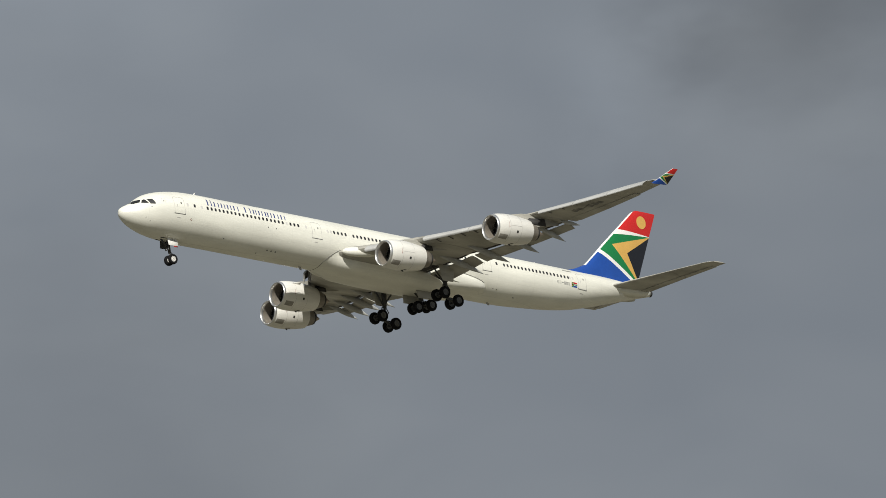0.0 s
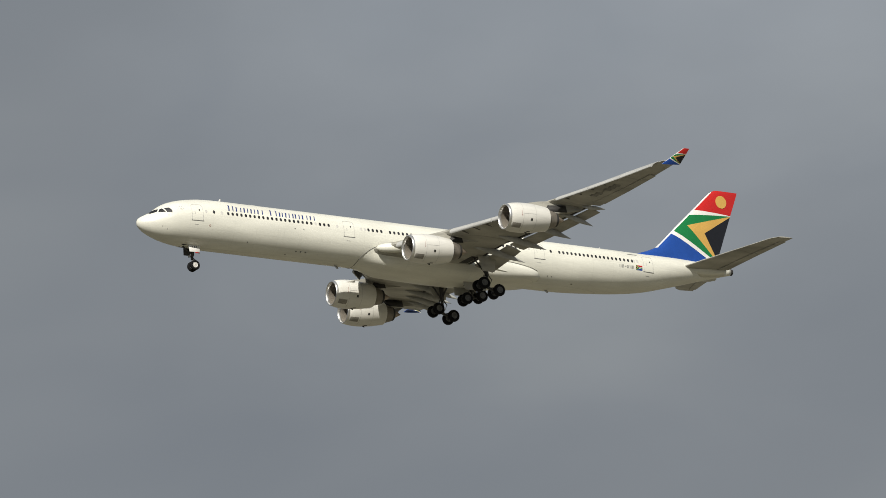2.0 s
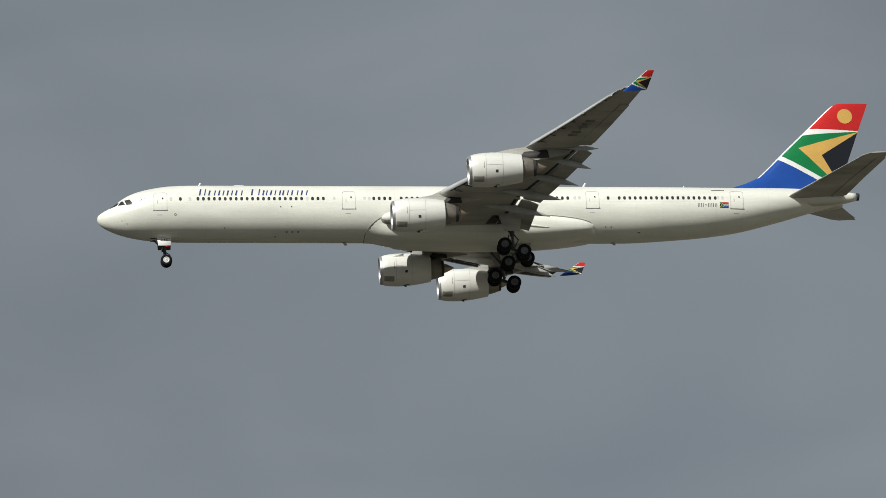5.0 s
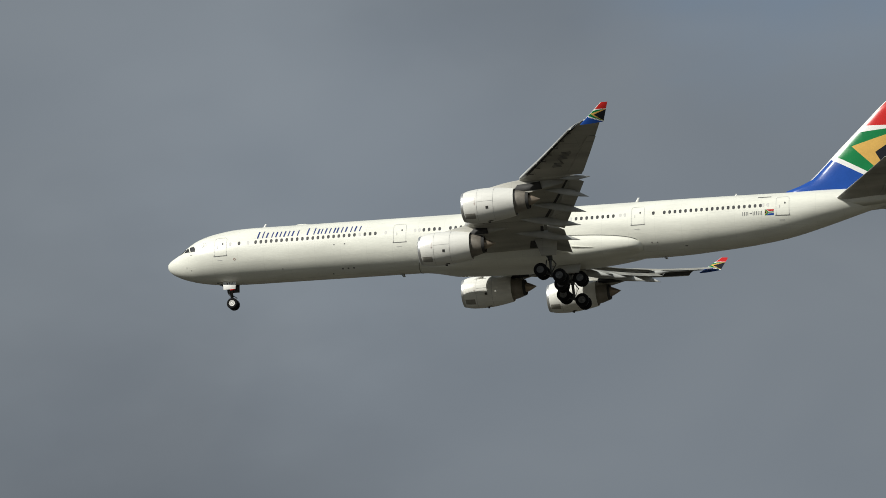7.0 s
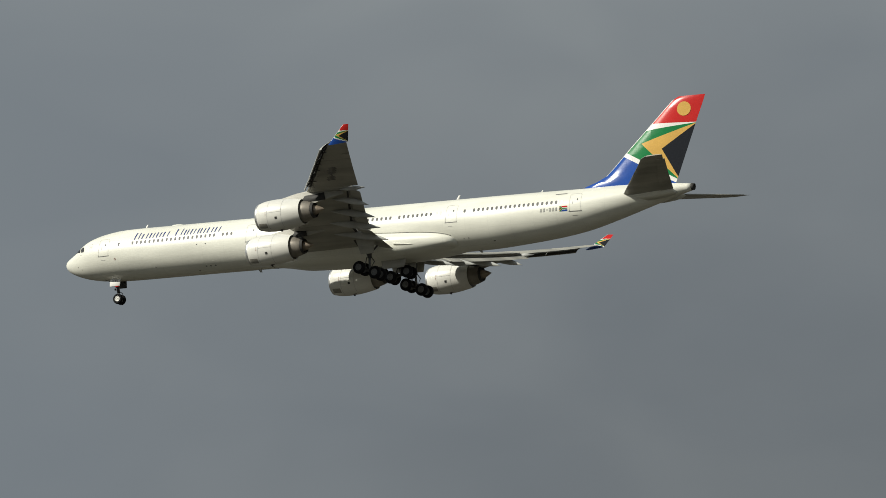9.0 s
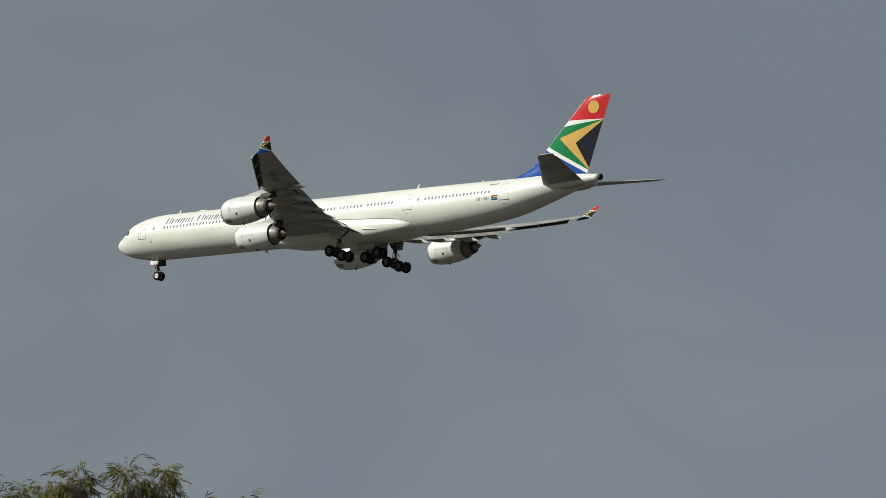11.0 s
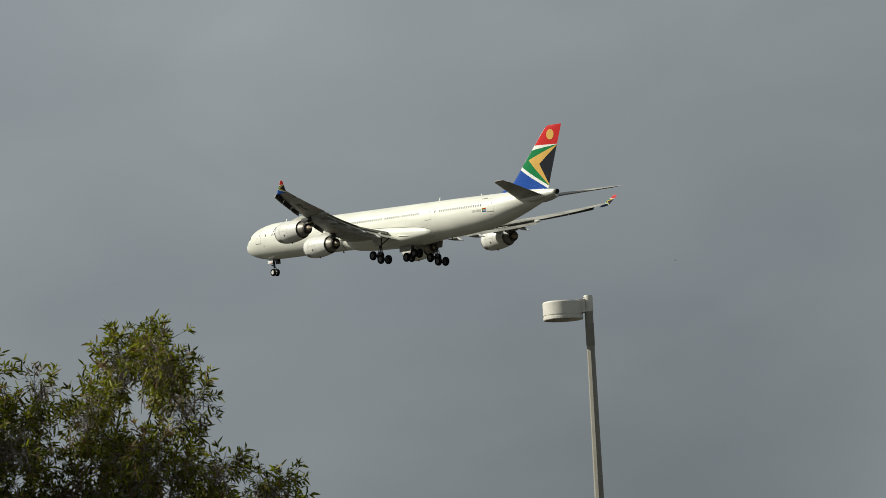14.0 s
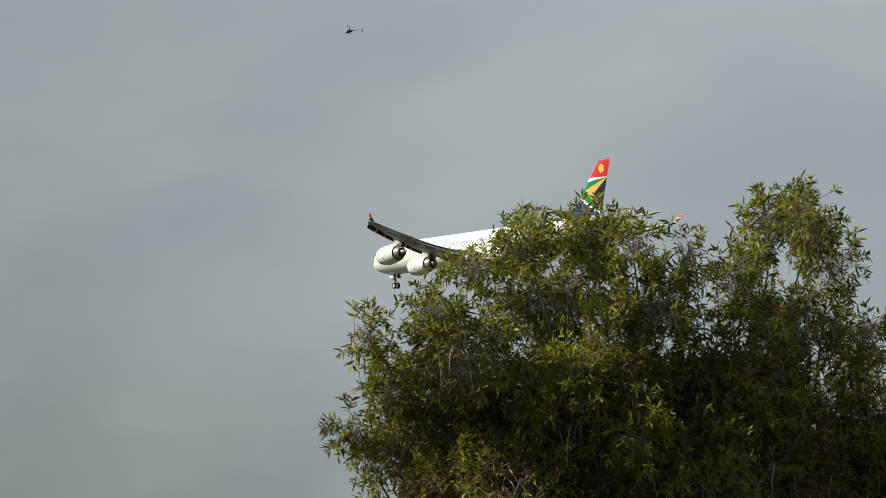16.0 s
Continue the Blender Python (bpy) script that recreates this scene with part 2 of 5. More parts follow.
def foliage(name, dark, light, dry, gloss, brown):
    """Narrow leaves that pass some light, each with its own green; a few dry ones."""
    m = bpy.data.materials.new(name)
    m.use_nodes = True
    nt = m.node_tree
    add = nt.nodes.new
    b = nt.nodes["Principled BSDF"]
    rnd, ramp = add("ShaderNodeNewGeometry"), add("ShaderNodeValToRGB")
    e = ramp.color_ramp.elements
    e[0].color, e[0].position = (*dark, 1), 0.0
    e[1].color = (*light, 1)
    e[1].position = brown - 0.12
    x = e.new(brown)
    x.color = (*dry, 1)
    link(nt, rnd.outputs["Random Per Island"], ramp.inputs[0])
    tc, no, mx = add("ShaderNodeTexCoord"), add("ShaderNodeTexNoise"), add("ShaderNodeMix")
    no.inputs["Scale"].default_value, no.inputs["Detail"].default_value = 0.9, 3
    link(nt, tc.outputs["Object"], no.inputs["Vector"])
    mr = add("ShaderNodeMapRange")
    mr.inputs[1].default_value, mr.inputs[2].default_value, mr.inputs[3].default_value, mr.inputs[4].default_value = 0.3, 0.7, 0.65, 1.25
    link(nt, no.outputs[0], mr.inputs[0])
    mx.data_type, mx.blend_type = "RGBA", "MULTIPLY"
    mx.inputs[0].default_value = 1
    link(nt, ramp.outputs[0], mx.inputs[6])
    link(nt, mr.outputs[0], mx.inputs[7])
    link(nt, mx.outputs[2], b.inputs["Base Color"])
    b.inputs["Roughness"].default_value = 0.5
    b.inputs["Specular IOR Level"].default_value = gloss
    tr, ms = add("ShaderNodeBsdfTranslucent"), add("ShaderNodeMixShader")
    link(nt, mx.outputs[2], tr.inputs[0])
    ms.inputs[0].default_value = 0.42
    link(nt, b.outputs[0], ms.inputs[1])
    link(nt, tr.outputs[0], ms.inputs[2])
    link(nt, ms.outputs[0], nt.nodes["Material Output"].inputs[0])
    return m


LEAF_A = foliage("gum_leaves", (0.088, 0.100, 0.022), (0.26, 0.275, 0.050), (0.27, 0.16, 0.09), 0.15, 0.94)
DEAD = foliage("dead_leaves", (0.08, 0.056, 0.034), (0.24, 0.165, 0.090), (0.28, 0.22, 0.15), 0.1, 0.93)
LEAF_B = foliage("willow_leaves", (0.042, 0.047, 0.006), (0.28, 0.305, 0.018), (0.20, 0.12, 0.055), 0.3, 0.94)


# ---- mesh helpers ----
def part(name, bm, material, parent=None, label="", smooth=True, kind=""):
    """Links a bmesh as one mesh object under a thing or a part."""
    bmesh.ops.recalc_face_normals(bm, faces=bm.faces)
    me = bpy.data.meshes.new(name)
    bm.to_mesh(me)
    bm.free()
    return mesh_part(name, me, material, parent, label, smooth, kind)


def mesh_part(name, me, material, parent=None, label="", smooth=True, kind=""):
    if not me.materials:
        for m in material if isinstance(material, (list, tuple)) else [material]:
            me.materials.append(m)
    if smooth:
        me.shade_smooth()
    ob = new(name, me)
    ob.parent = parent
    return tagged(ob, label=label, kind=kind)


def loft(rings, caps=True, closed=True, bm=None):
    """A skin over rings of equally many points."""
    bm = bm or bmesh.new()
    rows = [[bm.verts.new(p) for p in r] for r in rings]
    n = len(rings[0])
    for a, b in zip(rows, rows[1:]):
        for i in range(n if closed else n - 1):
            j = (i + 1) % n
            bm.faces.new((a[i], a[j], b[j], b[i]))
    if caps and closed:
        bm.faces.new(rows[0])
        bm.faces.new(rows[-1][::-1])
    return bm


def sharp_edges(ob, degrees=35):
    """Smooth shading that breaks at edges."""
    ob.data.set_sharp_from_angle(angle=radians(degrees))
    return ob


def lathe(profile, start, way, n=40, caps=False, bm=None):
    """Turns (distance, radius) pairs about an axis from start along way."""
    way = Vector(way).normalized()
    q = way.to_track_quat("X", "Z")
    u, v = q @ Vector((0, 1, 0)), q @ Vector((0, 0, 1))
    start = Vector(start)
    rings = [[start + way * s + (u * math.cos(2 * math.pi * i / n) + v * math.sin(2 * math.pi * i / n)) * r for i in range(n)] for s, r in profile]
    return loft(rings, caps=caps, bm=bm)


def tube(points, radii, n=8, bm=None):
    """A round bar through points."""
    pts = [Vector(p) for p in points]
    if isinstance(radii, (int, float)):
        radii = [radii] * len(pts)
    rings = []
    for i, (p, r) in enumerate(zip(pts, radii)):
        d = (pts[min(i + 1, len(pts) - 1)] - pts[max(i - 1, 0)]).normalized()
        q = d.to_track_quat("Z", "Y")
        rings.append([p + q @ Vector((math.cos(2 * math.pi * k / n) * r, math.sin(2 * math.pi * k / n) * r, 0)) for k in range(n)])
    return loft(rings, bm=bm)


def slab(quad, thick, bm=None, bevel=0.0):
    """A thin plate over a polygon, thick along its normal to both sides."""
    bm = bm or bmesh.new()
    q = [Vector(p) for p in quad]
    n = (q[1] - q[0]).cross(q[2] - q[0]).normalized() * thick / 2
    a, b = [bm.verts.new(p + n) for p in q], [bm.verts.new(p - n) for p in q]
    faces = [bm.faces.new(a), bm.faces.new(b[::-1])]
    k = len(q)
    for i in range(k):
        faces.append(bm.faces.new((a[i], b[i], b[(i + 1) % k], a[(i + 1) % k])))
    if bevel:
        bmesh.ops.bevel(bm, geom=bm.edges[:], offset=bevel, segments=1, affect="EDGES")
    return bm


def mixed(table, x):
    """Smooth values from rows of (x, values...)."""
    rows = table
    if x <= rows[0][0]:
        return rows[0][1:]
    for i in range(len(rows) - 1):
        if x <= rows[i + 1][0]:
            p0, p1, p2, p3 = rows[max(i - 1, 0)], rows[i], rows[i + 1], rows[min(i + 2, len(rows) - 1)]
            h = p2[0] - p1[0]
            t = (x - p1[0]) / h
            out = []
            for k in range(1, len(p1)):
                m1 = (p2[k] - p0[k]) / (p2[0] - p0[0]) * h
                m2 = (p3[k] - p1[k]) / (p3[0] - p1[0]) * h
                out.append((2 * t**3 - 3 * t * t + 1) * p1[k] + (t**3 - 2 * t * t + t) * m1 + (3 * t * t - 2 * t**3) * p2[k] + (t**3 - t * t) * m2)
            return out
    return rows[-1][1:]



# ---- the airliner: x runs aft from the nose, y to starboard, z up ----
airliner = tagged(new("airliner"), "white four-engined airliner with colourful tail, wheels and flaps down, in flight", "airliner")
# station, crown, keel, half width
BODY = [(0.0, -0.78, -0.82, 0.02), (0.06, -0.52, -1.06, 0.24), (0.25, -0.30, -1.33, 0.47), (0.6, -0.06, -1.62, 0.76), (1.1, 0.22, -1.90, 1.08),
        (1.7, 0.60, -2.15, 1.43), (2.2, 1.02, -2.32, 1.70), (2.8, 1.42, -2.49, 1.98), (3.5, 1.76, -2.64, 2.27), (4.5, 2.08, -2.80, 2.50),
        (5.5, 2.30, -2.90, 2.65), (7.0, 2.52, -2.98, 2.77), (9.0, 2.61, -3.02, 2.82), (12.0, 2.62, -3.02, 2.82), (50.0, 2.62, -3.02, 2.82),
        (53.0, 2.62, -2.96, 2.81), (56.0, 2.61, -2.76, 2.79), (60.0, 2.58, -2.40, 2.68), (63.5, 2.55, -1.86, 2.44), (67.0, 2.46, -1.08, 2.02),
        (70.0, 2.27, -0.34, 1.50), (72.5, 2.02, 0.26, 1.02), (74.4, 1.78, 0.68, 0.58), (75.35, 1.64, 0.88, 0.38)]


# the hull's line sinks a little aft of the wing, then rises to the tail cone
BODY = [(x, *(z - (0.05 + 0.0065 * x) * max(0.0, min(1.0, (76 - x) / 12)) for z in (a, b)), w) for x, a, b, w in BODY]


def skin_point(x, angle, side=-1, proud=0.0):
    """A point of the hull at a station; angle from the crown in degrees."""
    top, low, w = mixed(BODY, x)
    c, h = (top + low) / 2, (top - low) / 2
    a = radians(angle)
    return Vector((x, side * math.sin(a) * (w + proud), c + math.cos(a) * (h + proud)))


def skin_at(x, z, side=-1, proud=0.0):
    top, low, w = mixed(BODY, x)
    c, h = (top + low) / 2, (top - low) / 2
    return skin_point(x, math.degrees(math.acos(max(-1, min(1, (z - c) / h)))), side, proud)


def hull():
    xs = [0.0, 0.03, 0.06, 0.12, 0.2, 0.3, 0.45, 0.6, 0.8, 1.0, 1.25, 1.5, 1.75, 2.0, 2.25, 2.5, 2.8, 3.1, 3.5, 4, 4.5, 5, 5.6, 6.3, 7, 8, 9, 10.5, 12]
    xs += [12 + 2 * i for i in range(1, 20)] + [51 + 0.8 * i for i in range(30)] + [74.9, 75.35]
    xs = sorted(set(x for x in xs if x <= 75.35))
    n = 56
    return part("fuselage", loft([[skin_point(x, 360 * i / n, 1) for i in range(n)] for x in xs]), WHITE, airliner, "glossy white fuselage with faint panel joints")


def patch(cells, side, proud, bm=None):
    """A sheet that follows the hull: cells are polygons of (x, z)."""
    bm = bm or bmesh.new()
    for poly in cells:
        vs = [bm.verts.new(skin_at(x, z, side, proud)) for x, z in poly]
        bm.faces.new(vs)
    return bm


def strip(x0, z0, x1, z1, width, side, proud=0.012, bm=None, steps=5):
    """A narrow line on the hull from (x0, z0) to (x1, z1)."""
    bm = bm or bmesh.new()
    d = math.hypot(x1 - x0, z1 - z0)
    nx, nz = -(z1 - z0) / d * width / 2, (x1 - x0) / d * width / 2
    for k in range(steps):
        a, b = k / steps, (k + 1) / steps
        p, q = (x0 + (x1 - x0) * a, z0 + (z1 - z0) * a), (x0 + (x1 - x0) * b, z0 + (z1 - z0) * b)
        patch([[(p[0] - nx, p[1] - nz), (q[0] - nx, q[1] - nz), (q[0] + nx, q[1] + nz), (p[0] + nx, p[1] + nz)]], side, proud, bm)
    return bm


fuselage = hull()


def oval(w, h, n=12, power=2.6):
    pts = []
    for i in range(n):
        c, s = math.cos(2 * math.pi * i / n), math.sin(2 * math.pi * i / n)
        pts.append((w / 2 * math.copysign(abs(c) ** (2 / power), c), h / 2 * math.copysign(abs(s) ** (2 / power), s)))
    return pts


def cabin_windows():
    """Rows of small dark panes; a few have their blinds down."""
    bm = bmesh.new()
    front = [bm.verts.new((x, 0, z)) for x, z in oval(0.27, 0.40)]
    back = [bm.verts.new((x * 1.12, 0.02, z * 1.1)) for x, z in oval(0.27, 0.40)]
    bm.faces.new(front)
    for i in range(12):
        bm.faces.new((front[i], back[i], back[(i + 1) % 12], front[(i + 1) % 12]))
    me = bpy.data.meshes.new("window")
    bm.to_mesh(me)
    bm.free()
    me.materials.append(GLASS)
    blind = me.copy()
    blind.materials.clear()
    blind.materials.append(SHADE)
    rows = [8.12] + [9.84 + 0.535 * i for i in range(24)] + [27.1 + 0.535 * i for i in range(4)] + [29.8 + 0.535 * i + (0.4 if i > 14 else 0) for i in range(31)]
    rows += [50.25] + [51.35 + 0.53 * i for i in range(19)]
    shut = {20.56, 42.1}
    for side in (-1, 1):
        for x in rows:
            z = 0.45 - 0.0006 * (x - 8)
            closed = any(abs(x - s) < 0.3 for s in shut)
            p = skin_at(x, z, side, 0.004)
            ob = new("window", blind if closed else me)
            ob.parent = fuselage
            out = (skin_at(x, z, side, 1.0) - p).normalized()
            ob.matrix_basis = Matrix.Translation(p) @ (-out).to_track_quat("Y", "Z").to_matrix().to_4x4()
        for x in (7.2, 9.05, 23.2, 26.2, 26.65, 46.95, 47.4, 61.15, 61.6):
            p = skin_at(x, 0.45, side, 0.002)
            ob = new("window", blind)
            ob.parent = fuselage
            out = (skin_at(x, 0.45, side, 1.0) - p).normalized()
            ob.matrix_basis = Matrix.Translation(p) @ (-out).to_track_quat("Y", "Z").to_matrix().to_4x4()


def cabin_door(x0, x1, z0, z1, side):
    r = 0.16
    bm = bmesh.new()
    for a, b in (((x0, z0 + r), (x0, z1 - r)), ((x1, z0 + r), (x1, z1 - r)), ((x0 + r, z1), (x1 - r, z1)), ((x0, z1 - r), (x0 + r, z1)), ((x1, z1 - r), (x1 - r, z1))):
        strip(*a, *b, 0.034, side, bm=bm)
    door = part("cabin_door", bm, FAINT, fuselage, "white passenger door with rounded outline")
    bm = strip(x0 - 0.08, z0, x1 + 0.08, z0, 0.075, side, 0.014)
    strip(x0, z0, x0, z0 + r, 0.04, side, bm=bm)
    strip(x1, z0, x1, z0 + r, 0.04, side, bm=bm)
    part("door_sill", bm, JOINT, door, "dark lower door seam")
    xm = x0 + (x1 - x0) * 0.68
    part("door_window", patch([[(xm + x, (z0 + z1) / 2 + 0.28 + z) for x, z in oval(0.15, 0.22, 8)]], side, 0.014), GLASS, door)
    bm = strip(x0 + 0.35, z0 + 0.75, x0 + 0.35, z0 + 1.05, 0.06, side, 0.014, steps=1)
    part("door_handle", bm, FAINT, door)
    part("door_mark", strip(x0 + 0.3, z0 - 0.42, x0 + 0.8, z0 - 0.42, 0.04, side, 0.014, steps=1), FAINT, door)


def cockpit():
    for side in (-1, 1):
        post = [skin_point(1.24, 5, side, 0.006), skin_point(1.78, 5, side, 0.006)]
        panes = [[(1.28, 0.07), (1.95, 0.24), (2.15, 0.60), (1.90, 0.60)], [(2.03, 0.17), (2.74, 0.11), (2.46, 0.66), (2.23, 0.54)], [(2.86, 0.09), (3.36, 0.08), (3.38, 0.32), (3.16, 0.70), (2.64, 0.68)]]
        for k, quad in enumerate(panes):
            bm = bmesh.new()
            corners = [skin_at(x, z, side, 0.006) for x, z in quad]
            if k == 0:
                corners = corners + [post[1], post[0]]
            vs = [bm.verts.new(p) for p in corners]
            f = bm.faces.new(vs)
            bmesh.ops.triangulate(bm, faces=bm.faces[:])
            bmesh.ops.subdivide_edges(bm, edges=bm.edges[:], cuts=4, use_grid_fill=True)
            bmesh.ops.triangulate(bm, faces=bm.faces[:])
            for v in bm.verts:
                top, low, w = mixed(BODY, v.co.x)
                c, h = (top + low) / 2, (top - low) / 2
                a = math.atan2(v.co.y / w, (v.co.z - c) / h)
                v.co = Vector((v.co.x, math.sin(a) * (w + 0.012), c + math.cos(a) * (h + 0.012)))
            part("cockpit_window", bm, GLASS, fuselage, "dark cockpit windscreen pane")


def hull_markings():
    """Title in two sizes of capitals and registration, all as plain strokes; flag; small fittings."""
    x = 9.90
    widths = [("big", 0.91), ("o", 0.96), ("o", 0.84), ("o", 0.84), ("o", 0.96), ("gap", 0.60), ("big", 1.10), ("o", 0.75), ("o", 0.84), ("i", 0.36), ("o", 0.87), ("o", 0.96), ("o", 0.90)]
    for k, (kind, w) in enumerate(widths):
        if kind != "gap":
            z0, z1 = 0.82, 1.62 if kind == "big" else 1.45
            for at_x, wide in ((0.14, 0.14),) if kind == "i" else ((0.10, 0.15), (w - 0.32, 0.11)):
                part("title_bar", strip(x + at_x, z0, x + at_x + 0.14, z1, wide, -1, 0.013), TITLE, fuselage, "dark blue bar of the title")
        x += w
    bm = bmesh.new()
    for k in range(6):
        xx = 59.15 + 0.34 * k
        if k == 2:
            strip(xx, -0.34, xx + 0.2, -0.34, 0.07, -1, 0.012, bm, 1)
        else:
            strip(xx, -0.54, xx, -0.16, 0.055, -1, 0.012, bm, 1)
            strip(xx + 0.16, -0.54, xx + 0.16, -0.16, 0.055, -1, 0.012, bm, 1)
    part("registration_bars", bm, INK, fuselage, "small dark grey bars of lettering")
    part("type_bars", strip(60.6, 1.38, 61.9, 1.38, 0.10, -1, 0.012), JOINT, fuselage, "thin grey bar of lettering")
    flag(fuselage)
    bm = bmesh.new()
    for xx in (18.53, 19.09, 19.67):
        patch([[(xx + a, -2.66 + b) for a, b in oval(0.2, 0.12, 8)]], -1, 0.012, bm)
    part("outflow_vent", bm, JOINT, fuselage, "three dark belly vents")
    for xx, zz, w, h in ((17.43, -2.97, 0.16, 0.08), (17.92, -0.43, 0.14, 0.13), (19.0, -0.42, 0.14, 0.13), (12.43, -2.33, 0.13, 0.1), (49.95, -2.40, 0.13, 0.10), (50.5, -2.42, 0.13, 0.10),
                         (53.3, -2.85, 0.3, 0.08), (4.35, 0.55, 0.1, 0.16), (2.95, -0.25, 0.2, 0.06), (2.4, -1.45, 0.06, 0.16), (2.9, -1.75, 0.06, 0.14)):
        part("hull_port", patch([[(xx + a, zz + b) for a, b in oval(w, h, 8)]], -1, 0.012), JOINT, fuselage)
    bm = bmesh.new()
    for k in range(6):
        a = radians(60 * k)
        patch([[(4.35 + 0.25 * math.cos(a) + p * 0.5, 0.62 + 0.25 * math.sin(a) + q * 0.5) for p, q in oval(0.16, 0.16, 6)]], -1, 0.012, bm)
    part("emblem", bm, FAINT, fuselage, "faint ring of small grey marks")
    bm = bmesh.new()
    ring_a, ring_b = oval(0.23, 0.23, 14, 2), oval(0.15, 0.15, 14, 2)
    for k in range(14):
        j = (k + 1) % 14
        patch([[(7.62 + ring_a[k][0], -1.14 + ring_a[k][1]), (7.62 + ring_a[j][0], -1.14 + ring_a[j][1]), (7.62 + ring_b[j][0], -1.14 + ring_b[j][1]), (7.62 + ring_b[k][0], -1.14 + ring_b[k][1])]], -1, 0.012, bm)
    part("static_port", bm, STENCIL, fuselage, "small red-ringed sensor port")


def flag(parent):
    x0, z0, w, h = 61.32, -0.62, 0.88, 0.58
    cells = [(RED, [(0.12, 1), (1, 1), (1, 0.68), (0.46, 0.68)]), (BLUE, [(0.12, 0), (0.46, 0.32), (1, 0.32), (1, 0)]),
             (FINWHITE, [(0.46, 0.68), (1, 0.68), (1, 0.60), (0.40, 0.60)]), (FINWHITE, [(0.40, 0.40), (1, 0.40), (1, 0.32), (0.46, 0.32)]),
             (GREEN, [(0, 1), (0.12, 1), (0.42, 0.6), (1, 0.6), (1, 0.4), (0.42, 0.4), (0.12, 0), (0, 0), (0, 0.1), (0.3, 0.5), (0, 0.9)]),
             (GOLD, [(0, 0.9), (0.3, 0.5), (0, 0.1), (0, 0.22), (0.21, 0.5), (0, 0.78)]), (BLACK, [(0, 0.78), (0.21, 0.5), (0, 0.22)])]
    for m, poly in cells:
        part("flag_field", patch([[(x0 + u * w, z0 + v * h) for u, v in poly]], -1, 0.012), m, parent, "painted flag of six colours", smooth=False)


def belly_fairing():
    """The swollen fairing that joins wing and hull."""
    shape = [(25.6, 2.98, -0.45, -3.62), (28.6, 3.0, -0.38, -3.66), (30.5, 3.04, -0.28, -3.70), (33.5, 3.14, -0.15, -3.82), (38.0, 3.18, -0.35, -3.88),
             (42.0, 3.16, -0.72, -3.80), (45.0, 3.08, -0.96, -3.60), (47.3, 2.88, -1.32, -3.32), (48.6, 2.5, -1.75, -3.10), (49.3, 1.6, -2.2, -2.95)]
    # where the fairing's front edge leaves the hull, by height
    edge = [(-3.3, 26.15), (-2.9, 26.25), (-2.3, 26.65), (-1.6, 27.6), (-1.1, 28.75), (-0.74, 30.1), (-0.4, 32.0), (0.0, 33.5)]
    rings = []
    for x in [25.9 + 0.3 * i for i in range(26)] + [34 + 0.5 * i for i in range(31)]:
        w, top, low = mixed(shape, x)
        c, h = (top + low) / 2, (top - low) / 2
        crown, keel, wide = mixed(BODY, x)
        bc, bh = (crown + keel) / 2, (crown - keel) / 2
        ring = []
        for k in range(64):
            cs, sn = math.cos(2 * math.pi * k / 64), math.sin(2 * math.pi * k / 64)
            p = Vector((x, w * math.copysign(abs(cs) ** 0.62, cs), c + h * math.copysign(abs(sn) ** (0.95 if sn > 0 else 0.72), sn)))
            q = math.hypot(p.y / wide, (p.z - bc) / bh)
            on_hull = Vector((x, p.y / q, bc + (p.z - bc) / q))
            s = (x - mixed(edge, on_hull.z)[0]) / 4.0
            s = max(0.0, min(1.0, s))
            if x < 34 and q > 1:
                p = on_hull.lerp(p, s * s * (3 - 2 * s))
                p += Vector((0, p.y, p.z - bc)).normalized() * (0.008 if s > 0 else -0.06)
            ring.append(p)
        rings.append(ring)
    f = part("belly_fairing", loft(rings), WHITE, airliner, "bulging white belly fairing")
    for side in (-1, 1):
        bm = lathe([(0, 0.11), (0.5, 0.11), (1.1, 0.085), (1.7, 0.05), (2.2, 0.01)], (42.1, side * 3.19, -2.48), (1, -side * 0.04, -0.11), 12)
        part("fillet_spike", bm, WHITE, f, "slim pointed white root fairing")
        # the joint where the fairing leaves the hull
        line = [skin_at(mixed(edge, z)[0], z, side, 0.012) for z in np.linspace(-3.28, -0.74, 24)]
        for ring in rings[1:-1]:
            last = None
            if ring[0][0] < 30.4:
                continue
            for k in range(0, 33):
                x, y, z = ring[(16 - k if side > 0 else 16 + k) % 64]
                top, low, w = mixed(BODY, x)
                over = (y / w) ** 2 + ((z - (top + low) / 2) / ((top - low) / 2)) ** 2 - 1.0
                if over > 0:
                    zz = z if last is None else last[1] + (z - last[1]) * -last[0] / (over - last[0])
                    line.append(skin_at(x, zz + 0.05, side, 0.01))
                    break
                last = (over, z)
        if len(line) > 3:
            part("fairing_seam", tube(line, 0.028, 5), JOINT, f, "dark joint round the fairing")


def lead(y):
    return 27.9 + 0.742 * (y - 2.8) + (0.035 * (y - 27.0) ** 2 if y > 27.0 else 0)


def trail(y):
    return 42.25 + (y - 2.8) * 0.052 if y < 9.5 else 42.6 + 0.385 * (y - 9.5)


def rise(y):
    u = max(0.0, y - 2.8)
    return -1.95 + 0.0409 * u + 0.00409 * u * u


